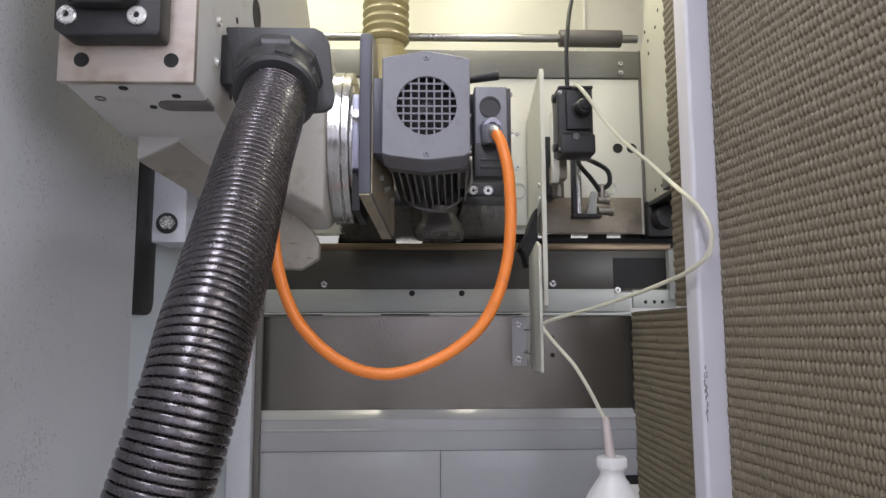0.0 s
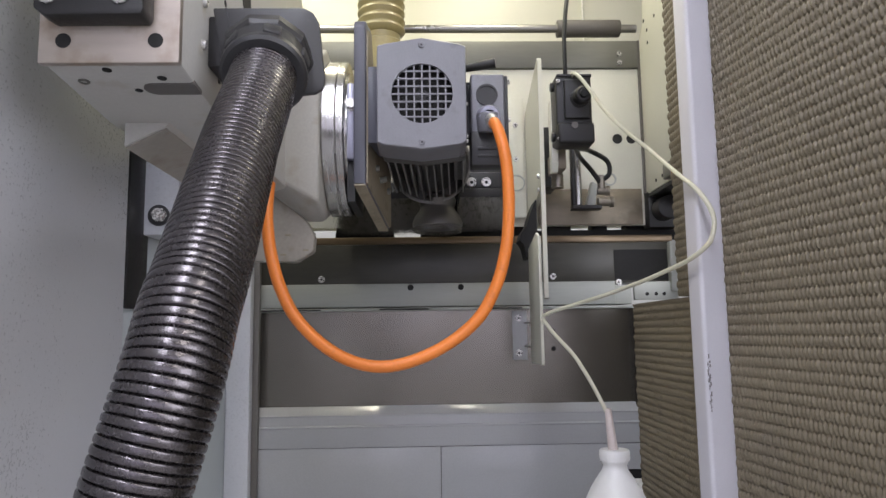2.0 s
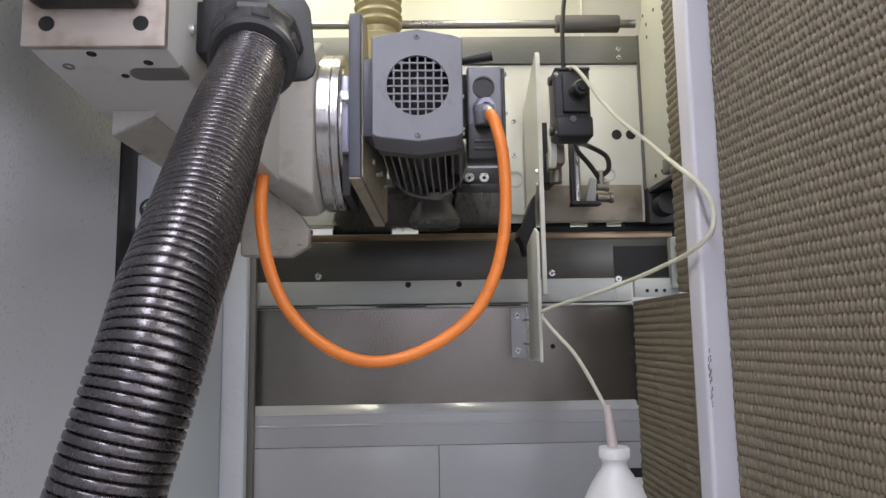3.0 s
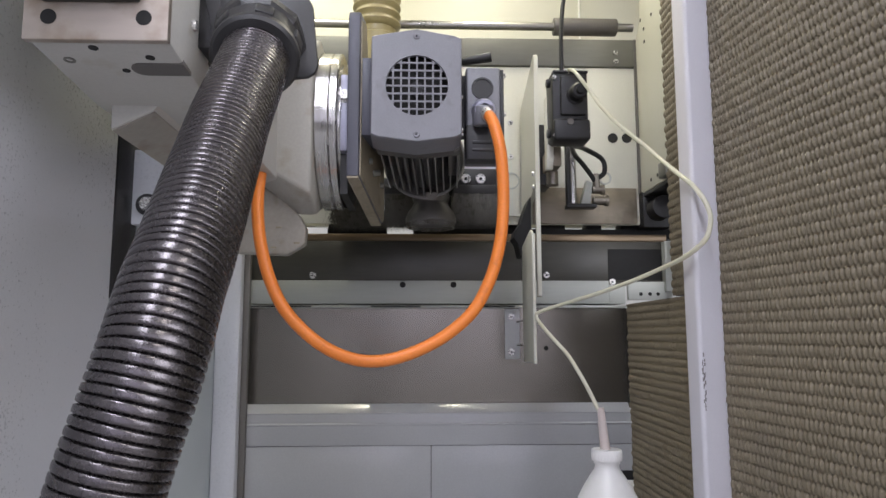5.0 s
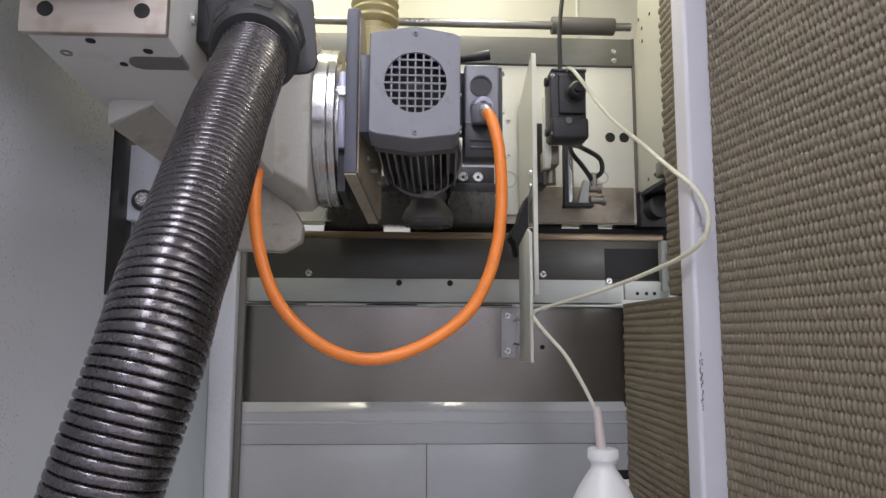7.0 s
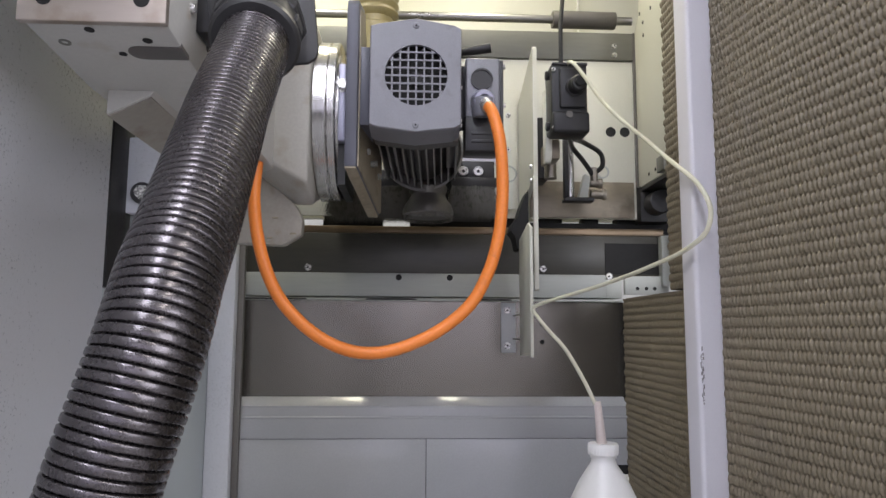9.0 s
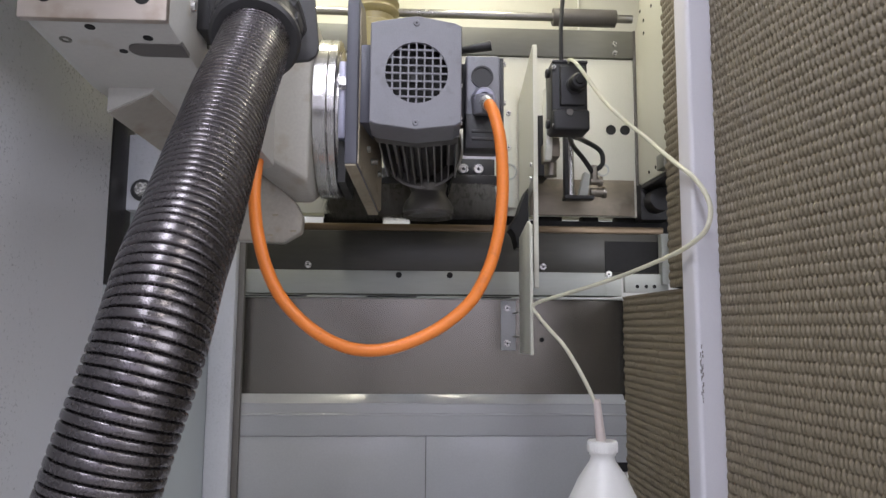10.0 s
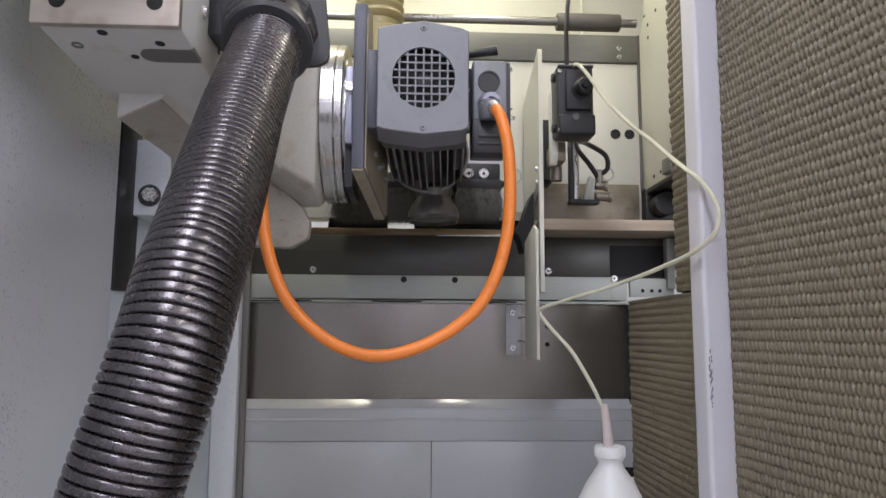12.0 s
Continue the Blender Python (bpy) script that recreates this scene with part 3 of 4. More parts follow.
def ring_and_plate():
    ring = thing("rotary_flange", (-0.14, 1.165, 0.965), "bright machined steel rotary flange", "flange")
    part("ring", lathe([(0, 0), (0.129, 0), (0.132, 0.002), (0.132, 0.021), (0.1295, 0.0225), (0.132, 0.024), (0.132, 0.034), (0.129, 0.036), (0.114, 0.036), (0.114, 0.039), (0, 0.039)], (-0.1570, 1.165, 1.0995), (1, 0, 0), 72), "steel", ring, angle=25)
    part("spacer", box(-0.1180, -0.1062, 1.055, 1.19, 1.040, 1.163, 0.002), "lavender", ring)
    # black block that stands for the shade in the gap beside the ring
    part("gap_shade_block", box(-0.1180, -0.1062, 1.07, 1.22, 0.975, 1.0395), "black", ring)
    for y, z in ((1.075, 1.127),):
        head = part("bolt", lathe([(0, 0), (0.009, 0), (0.009, 0.006), (0.0075, 0.008), (0, 0.008)], (-0.1115, 1.052, z), (0, -1, 0), 6), "chrome", ring)
        part("washer", lathe([(0, 0), (0.011, 0), (0.011, 0.002), (0, 0.002)], (-0.1115, 1.054, z), (0, -1, 0), 24), "chrome", head)
    plate = thing("motor_plate", (-0.1, 1.12, 0.95), "blue grey enamelled upright motor plate", "mounting plate")
    for name, bm, mat, label in (("plate_body", prism([(1.035, 1.248), (1.035, 0.996), (1.21, 0.950), (1.225, 0.955), (1.225, 1.180), (1.09, 1.190), (1.075, 1.260), (1.04, 1.260)], "x", -0.1055, -0.0870, 0.0025), "plate_blue", ""),
                                 ("dusty_face", prism([(1.042, 1.246), (1.042, 0.998), (1.21, 0.954), (1.223, 0.958), (1.223, 1.175), (1.086, 1.186), (1.072, 1.252)], "x", -0.0880, -0.0850), "slate", "dusty bare side face")):
        for v in bm.verts:
            v.co.x += 0.15 * (v.co.y - 1.035)
        part(name, bm, mat, plate, label)
    bm = prism([(1.036, 0.9955), (1.21, 0.9495), (1.21, 0.9470), (1.036, 0.9930)], "x", -0.1045, -0.0872)
    for v in bm.verts:
        v.co.x += 0.15 * (v.co.y - 1.035)
    part("dusty_edge", bm, "slate", plate, "dusty bare lower edge")
    part("foot", box(-0.0890, -0.068, 1.045, 1.22, 1.062, 1.187, 0.002), "plate_blue", plate)
    for y, z in ((1.10, 1.035), (1.13, 1.022), (1.16, 1.03), (1.19, 1.015)):
        screw(plate, (-0.0850 + 0.15 * (y - 1.035), y, z), (1, 0, 0), 0.0055, "bolt", 0.006, "bar")
    return plate


def motor():
    m = thing("electric_motor", (0.0, 1.15, 1.04), "blue grey enamelled electric motor with round fan grille", "motor")
    hexa = [(-0.067, 1.050), (-0.064, 1.0475), (0.001, 1.0395), (0.066, 1.0475), (0.0685, 1.050), (0.0685, 1.202), (0.066, 1.2040), (0.001, 1.2150), (-0.064, 1.2040), (-0.067, 1.202)]
    c, r = (0.0015, 1.1265), 0.0465
    # the cowl: a hollow hood with a round opening in its front
    bm = bmesh.new()
    n = 60
    rim = [bm.verts.new((c[0] + r * math.cos(2 * math.pi * k / n), 1.0, c[1] + r * math.sin(2 * math.pi * k / n))) for k in range(n)]

    def border(angle):
        d = Vector((math.cos(angle), math.sin(angle)))
        best = 1.0
        for i in range(len(hexa)):
            p, q = Vector(hexa[i]) - Vector(c), Vector(hexa[(i + 1) % len(hexa)]) - Vector(c)
            e = q - p
            det = d.x * -e.y + d.y * e.x
            if abs(det) < 1e-9:
                continue
            t = (p.x * -e.y + p.y * e.x) / det
            s = (d.x * p.y - d.y * p.x) / det
            if t > 0 and -0.001 <= s <= 1.001:
                best = min(best, t)
        return Vector(c) + d * best

    outer = [border(2 * math.pi * k / n) for k in range(n)]
    front = [bm.verts.new((o.x + (c[0] - o.x) * 0.02, 1.0, o.y + (c[1] - o.y) * 0.02)) for o in outer]
    edge = [bm.verts.new((o.x, 1.0025, o.y)) for o in outer]
    rear = [bm.verts.new((o.x * 0.985, 1.058, c[1] + (o.y - c[1]) * 0.985 - 0.006)) for o in outer]
    inner = [bm.verts.new((v.co.x, 1.006, v.co.z)) for v in rim]
    for k in range(n):
        l = (k + 1) % n
        for a, b in ((rim, front), (front, edge), (edge, rear), (inner, rim)):
            bm.faces.new((a[k], a[l], b[l], b[k]))
    part("fan_cowl", bm, "motor", m, angle=20)
    part("cowl_inside", rod((c[0], 1.022, c[1]), (c[0], 1.03, c[1]), 0.055, seg=40), "hole", m)
    part("fan_hub", rod((c[0], 1.012, c[1]), (c[0], 1.022, c[1]), 0.010, seg=20), "dark", m)
    grille = part("grille", box(c[0] - r, c[0] + r, 1.0025, 1.0055, c[1] - 0.0012, c[1] + 0.0012), "motor", m)
    for k in range(-3, 4):
        if k:
            o = k * r / 3.9
            w = math.sqrt(r * r - o * o)
            part("grille_bar", box(c[0] - w, c[0] + w, 1.0025, 1.0055, c[1] + o - 0.0012, c[1] + o + 0.0012), "motor", grille)
    for k in range(-3, 4):
        o = k * r / 3.9
        w = math.sqrt(r * r - o * o)
        part("grille_bar", box(c[0] + o - 0.0012, c[0] + o + 0.0012, 1.0015, 1.0050, c[1] - w, c[1] + w), "motor", grille)
    for z in (1.2025, 1.0505):
        screw(m, (0.001, 1.0, z), (0, -1, 0), 0.0048, h=0.002, material="motor")
    drop = 0.118

    def body(name, bm, material, parent, **kw):
        """A piece of the body, which slopes down behind the cowl."""
        for v in bm.verts:
            v.co.z -= drop * max(0.0, v.co.y - 1.004)
            v.co.x += 0.05 * max(0.0, v.co.y - 1.004)
        return part(name, bm, material, parent, **kw)

    body("cowl_skirt", prism([(x * 0.975, 1.1265 + (z - 1.1265) * 0.975) for x, z in hexa], "y", 1.055, 1.080, 0.002), "motor_dark", m)
    body("stator", rod((0.0015, 1.07, 1.1265), (0.0015, 1.315, 1.1265), 0.056, seg=40), "motor_dark", m)
    for k in range(-5, 6):
        x = k * 0.0124
        lo_z = 1.1265 - (0.077 - 0.10 * abs(x))
        core = 1.1265 - math.sqrt(max(0.054 ** 2 - x * x, 1e-6))
        for z0, z1 in ((lo_z, core + 0.004), (2 * 1.1265 - core - 0.004, 2 * 1.1265 - lo_z)):
            body("cooling_fin", prism([(1.075, z0), (1.075, z1), (1.305, z1), (1.305, z0 + 0.25 * abs(x) + 0.004), (1.275, z0 + 0.1 * abs(x)), (1.20, z0)], "x", x + 0.0015 - 0.0011, x + 0.0015 + 0.0011), "fin", m, smooth=False)
    for k in range(-2, 3):
        z = 1.1265 + k * 0.0155
        for x0, x1 in ((-0.0655, -0.04), (0.043, 0.0685)):
            body("cooling_fin", box(x0, x1, 1.075, 1.300, z - 0.0011, z + 0.0011), "fin", m, smooth=False)
    body("end_flange", lathe([(0, 0), (0.072, 0), (0.075, 0.002), (0.075, 0.012), (0.068, 0.018), (0, 0.018)], (0.0015, 1.302, 1.1265), (0, 1, 0), 48), "motor_dark", m)
    body("flange_rim", lathe([(0.0745, 0), (0.0785, 0), (0.0785, 0.006), (0.0745, 0.006), (0.0745, 0)], (0.0015, 1.296, 1.1265), (0, 1, 0), 48), "fin", m)
    # terminal box beside the cowl
    tb = part("terminal_box", box(0.079, 0.1335, 1.055, 1.115, 1.030, 1.178, 0.004, 3), "motor", m, "blue grey terminal box")
    part("box_lid", box(0.1335, 0.139, 1.058, 1.112, 1.033, 1.176, 0.002), "dark", tb)
    part("box_neck", box(0.066, 0.081, 1.070, 1.112, 1.075, 1.17, 0.002), "dark", tb)
    part("blank_plug", lathe([(0, 0.001), (0.0145, 0.001), (0.0145, 0.003), (0.0175, 0.003), (0.0175, -0.001), (0, -0.001)], (0.1045, 1.055, 1.1425), (0, -1, 0), 32), "dark", tb)
    # dark lower section, its colour includes the shadow on the box
    part("lower_cover", box(0.0780, 0.1345, 1.0515, 1.085, 1.027, 1.083, 0.003), "dark", tb, "black lower cover of the terminal box with its shadow in the colour")
    for k in range(2):
        part("knockout", box(0.088, 0.122, 1.0500, 1.0525, 1.040 + 0.012 * k, 1.045 + 0.012 * k, 0.001), "black", tb)
    for z in (1.043, 1.105, 1.168):
        screw(tb, (0.139, 1.066, z), (1, 0, 0), 0.004)
    for z in (1.069, 1.077, 1.13):
        part("stud", rod((0.069, 1.06, z), (0.074, 1.06, z), 0.003, seg=10), "chrome", tb)
    gland = part("cable_gland", lathe([(0, 0), (0.0185, 0), (0.0185, 0.010), (0.0165, 0.013), (0, 0.013)], (0.1045, 1.055, 1.1055), (0.05, -0.92, -0.2), 12), "lavender", m)
    part("gland_body", rod((0.1045, 1.040, 1.108), (0.1050, 1.0445, 1.078), 0.0185, 0.0165, 24, 0.003), "motor", gland)
    part("gland_nut", lathe([(0.0098, 0), (0.0175, 0), (0.0175, 0.009), (0.015, 0.014), (0.0098, 0.014), (0.0098, 0)], Vector((0.1045, 1.055, 1.1055)) + Vector((0.05, -0.92, -0.2)).normalized() * 0.012, (0.05, -0.92, -0.2), 24), "lavender", gland)
    part("clamp_lever", rod((0.074, 1.12, 1.212), (0.126, 1.11, 1.218), 0.0062, 0.0085, 16, 0.002), "black", m, "black clamping lever")
    return m


def orange_cable():
    pts = [(0.1055, 1.036, 1.100), (0.113, 1.005, 1.077), (0.119, 0.99, 1.049), (0.124, 0.985, 1.018), (0.1268, 0.985, 0.97), (0.1255, 0.985, 0.925), (0.1195, 0.985, 0.88), (0.1055, 0.985, 0.833), (0.080, 0.985, 0.788),
           (0.036, 0.985, 0.7515), (-0.018, 0.985, 0.727), (-0.065, 0.985, 0.7205), (-0.108, 0.985, 0.731), (-0.148, 0.985, 0.756), (-0.183, 0.985, 0.793), (-0.204, 0.985, 0.834), (-0.217, 0.985, 0.878), (-0.2235, 0.988, 0.915), (-0.2265, 0.993, 0.95), (-0.2255, 1.0, 0.99)]
    c = thing("orange_cable", (0.0, 0.985, 0.72), "bright orange sheathed motor cable hanging in a loop", "cable")
    part("sheath", sweep(pts, 150, 0.0088, 16), "orange", c)
    part("ferrule", sweep([(0.1045, 1.044, 1.105), (0.1055, 1.036, 1.100), (0.1105, 1.014, 1.084)], 10, 0.0098, 16), "chrome", c, "bright metal ferrule")
    return c


# ---- brushes under the motor ----
def brushes():
    def strip(name, x0, x1, y0, y1, top, low, seed, count, label):
        b = thing(name, ((x0 + x1) / 2, (y0 + y1) / 2, low), label, "brush", "strip brushes under the motor")
        part("holder", box(x0, x1, y0, y1, top - 0.012, top + 0.006, 0.002), "black", b)
        rnd = random.Random(seed)
        verts, faces = [], []
        for _ in range(count):
            x, y = rnd.uniform(x0 + 0.003, x1 - 0.003), rnd.uniform(y0, y1)
            dx, dy = rnd.gauss(0, 0.009), rnd.gauss(-0.004, 0.007)
            z1 = low + abs(rnd.gauss(0, 0.004))
            w = rnd.uniform(0.0004, 0.0010)
            s = len(verts)
            verts += [(x - w, y, top - 0.01), (x + w, y, top - 0.01), (x, y + 2 * w, top - 0.01), (x + dx, y + dy, z1)]
            faces += [(s, s + 1, s + 3), (s + 1, s + 2, s + 3), (s + 2, s, s + 3)]
        me = bpy.data.meshes.new("bristles")
        me.from_pydata([Vector(v) - ORIGIN[b] for v in verts], [], faces)
        me.materials.append(M["bristle"])
        ob = new("bristles", me)
        ob.parent = b
        tagged(ob, "stiff black bristles")
        return b

    strip("strip_brush", -0.166, 0.000, 1.355, 1.43, 1.046, 0.966, 1, 3600, "long black strip brush with frayed bristles")
    right = strip("strip_brush", 0.074, 0.164, 1.345, 1.41, 1.046, 0.970, 2, 2600, "short black strip brush bolted to its holder")
    part("mount_block", box(0.078, 0.164, 1.375, 1.44, 1.052, 1.092, 0.002), "dark", right, "black mounting block")
    part("pale_plate", box(0.072, 0.168, 1.385, 1.389, 1.0925, 1.135, 0.001), "post", right, "pale grey plate above the brush block")
    for x in (0.1005, 0.1305):
        screw(right, (x, 1.375, 1.070), (0, -1, 0), 0.0105, "bolt", 0.006, "chrome")
    part("fill_block", box(0.075, 0.165, 1.40, 1.45, 0.980, 1.05), "rubber", right)
    solid("brush_backing", box(-0.168, 0.074, 1.435, 1.50, 0.994, 1.085, 0.002), "rubber", "black backing block behind the brushes", "block")
    solid("angle_bracket", prism([(0.060, 1.052), (0.172, 1.052), (0.172, 1.046), (0.060, 1.046)], "y", 1.355, 1.44, 0.001), "dark", "dark angle bracket above the brush", "bracket")
    # spinning cup brush
    cup = thing("cup_brush", (0.029, 1.33, 0.965), "grey spinning cup brush blurred by its turning", "brush")
    part("hub", lathe([(0, 0.066), (0.034, 0.066), (0.037, 0.060), (0.036, 0.054), (0.033, 0.046), (0.036, 0.038), (0.044, 0.028), (0.049, 0.016), (0.049, 0.008), (0.044, 0.004), (0.0, 0.003)], (0.029, 1.33, 0.965), (0, 0, 1), 48), "cup_grey", cup)
    rnd = random.Random(8)
    for k in range(40):
        a = 2 * math.pi * (k + rnd.uniform(-0.4, 0.4)) / 40
        p = Vector((0.029 + 0.044 * math.cos(a), 1.33 + 0.044 * math.sin(a), 0.966))
        part("tuft", rod(p + Vector((0, 0, 0.012)), p + Vector((0.001 * math.cos(a), 0.001 * math.sin(a), -0.004)), 0.004, 0.002, 6), "bristle", cup)
    return cup


# ---- hoses ----
def extraction_hose():
    fl = thing("hose_flange", (-0.16, 0.70, 1.02), "black plastic hose flange bolted to the arm", "flange")
    outer = [(-0.203, 1.087), (-0.1135, 1.087), (-0.1045, 1.082), (-0.0985, 1.071), (-0.0925, 1.012), (-0.095, 1.004), (-0.102, 0.9995), (-0.116, 0.998), (-0.186, 0.998)]
    part("flange_plate", prism(outer, "y", 0.643, 0.650, 0.002), "dark", fl)
    part("fixing_fold", box(-0.2088, -0.192, 0.6505, 0.690, 1.030, 1.082, 0.002), "dark", fl)
    part("stiffening_rib", prism([(-0.1905, 1.086), (-0.1885, 1.086), (-0.1785, 1.03), (-0.1805, 1.03)], "y", 0.6415, 0.644), "dark", fl)
    for z in (1.089, 1.046):
        screw(fl, (-0.209, 0.636, z), (1, 0, 0), 0.005, "bolt", 0.004)
    hose = thing("extraction_hose", (-0.17, 0.45, 0.36), "thick black ribbed extraction hose with glossy rings", "hose")
    pts = HOSE
    pitch = 0.0058

    length = smooth_line(pts, 20)[1]
    rings = round(length / pitch)

    def wave(s):
        f = (s / length * rings) % 1.0
        return 0.0282 + 0.0020 * min(1.0, math.sin(math.pi * f) / 0.5) ** 0.8 + 0.0003 * math.sin(math.pi * f)

    part("ribbed_wall", sweep(pts, rings * 14, 0.0355, 56, wave), "hose", hose, angle=85)
    a, b = Vector(pts[0]), Vector(pts[1])
    way = (b - a).normalized()
    part("collar", lathe([(0.028, 0.004), (0.041, 0.004), (0.0395, 0.014), (0.0385, 0.028), (0.0398, 0.030), (0.0398, 0.037), (0.0370, 0.040), (0.028, 0.040)], a, way, 48), "dark", hose, "dark moulded hose collar")
    part("collar_nut", lathe([(0.028, -0.006), (0.0440, -0.006), (0.0440, 0.005), (0.0420, 0.010), (0.0395, 0.012), (0.028, 0.012)], a, way, 10), "dark", hose, "ten-sided moulded collar nut", angle=20)
    for k in range(6):
        ang = 2 * math.pi * k / 6 + 0.3
        q = way.to_track_quat("Z", "Y")
        c = a + way * 0.019 + q @ Vector((0.0388 * math.cos(ang), 0.0388 * math.sin(ang), 0))
        bm = box(-0.008, 0.008, -0.0022, 0.0022, -0.008, 0.010, 0.0015)
        bmesh.ops.transform(bm, matrix=Matrix.Translation(c) @ (q @ Euler((0, 0, ang + math.pi / 2)).to_quaternion()).to_matrix().to_4x4(), verts=bm.verts)
        part("grip_rib", bm, "dark", hose)
    return hose


HOSE = [(-0.1478, 0.6396, 1.0323), (-0.1446, 0.6127, 1.0043), (-0.1428, 0.5839, 0.9755), (-0.1428, 0.562, 0.9520), (-0.143, 0.534, 0.921), (-0.142, 0.508, 0.891), (-0.1412, 0.4855, 0.865), (-0.1405, 0.4655, 0.841), (-0.1405, 0.4488, 0.820), (-0.141, 0.435, 0.8006), (-0.1425, 0.4235, 0.7828),
        (-0.145, 0.4095, 0.7504), (-0.1505, 0.402, 0.7203), (-0.1575, 0.3975, 0.6913), (-0.163, 0.395, 0.668), (-0.168, 0.392, 0.64), (-0.172, 0.386, 0.56), (-0.172, 0.384, 0.4), (-0.172, 0.384, 0.033)]


def yellow_hose():
    h = thing("yellow_bellows_hose", (-0.084, 1.40, 1.33), "yellowish ribbed bellows hose rising behind the motor", "hose")
    prof = [(0.0, -0.03), (0.040, -0.03), (0.040, 0.018), (0.0435, 0.020)]
    z = 0.02
    while z < 0.60:
        prof += [(0.0445, z + 0.002), (0.0505, z + 0.008), (0.0505, z + 0.011), (0.0445, z + 0.017)]
        z += 0.019
    prof += [(0.0, z)]
    part("bellows", lathe(prof, (-0.084, 1.40, 1.375), (0, 0, 1), 40), "bellow", h, angle=50)
    part("sleeve", lathe([(0.0, -0.12), (0.047, -0.12), (0.047, 0.0), (0.044, 0.003), (0.0, 0.003)], (-0.084, 1.40, 1.375), (0, 0, 1), 40), "bellow", h, "smooth hose sleeve")
    return h


# ---- blades, valve, tubes and bottle ----
def blades():
    a = thing("deflector_plate", (0.24, 1.42, 0.83), "tall thin cream deflector plate seen edge on", "plate")
    part("plate_sheet", prism([(1.343, 0.832), (1.353, 0.830), (1.353, 1.058), (1.528, 0.992), (1.528, 1.262), (1.348, 1.324), (1.343, 1.316)], "x", 0.2375, 0.2460), "cream", a)
    for z in (1.052, 1.08):
        screw(a, (0.2375, 1.365, z), (-1, 0, 0), 0.005)
    b = thing("guide_plate", (0.22, 1.38, 0.70), "cream angled guide plate with screwed bracket", "plate")
    part("upright_sheet", prism([(1.280, 0.706), (1.400, 0.703), (1.400, 0.935), (1.30, 0.955), (1.280, 0.945)], "x", 0.2165, 0.2215, 0.001), "cream", b)
    part("rim", box(0.2165, 0.2225, 1.276, 1.281, 0.704, 0.945, 0.001), "cream", b)
    br = part("bracket", box(0.194, 0.2265, 1.512, 1.517, 0.705, 0.8125, 0.001), "cover", b, "small grey fixing bracket")
    for z in (0.735, 0.785):
        part("spacer_rod", rod((0.2192, 1.398, z), (0.2215, 1.513, z), 0.002, seg=12), "bar", b)
    for z in (0.796, 0.720):
        screw(br, (0.2075, 1.512, z), (0, -1, 0), 0.0075)
    solid("rubber_flap", prism([(0.214, 0.918), (0.208, 0.944), (0.200, 0.955), (0.203, 0.968), (0.215, 0.984), (0.222, 1.006), (0.231, 1.030), (0.2365, 1.040), (0.2365, 0.932), (0.231, 0.920), (0.226, 0.928), (0.220, 0.916)], "y", 1.40, 1.46), "rubber", "torn black rubber flap between the plates", "flap")


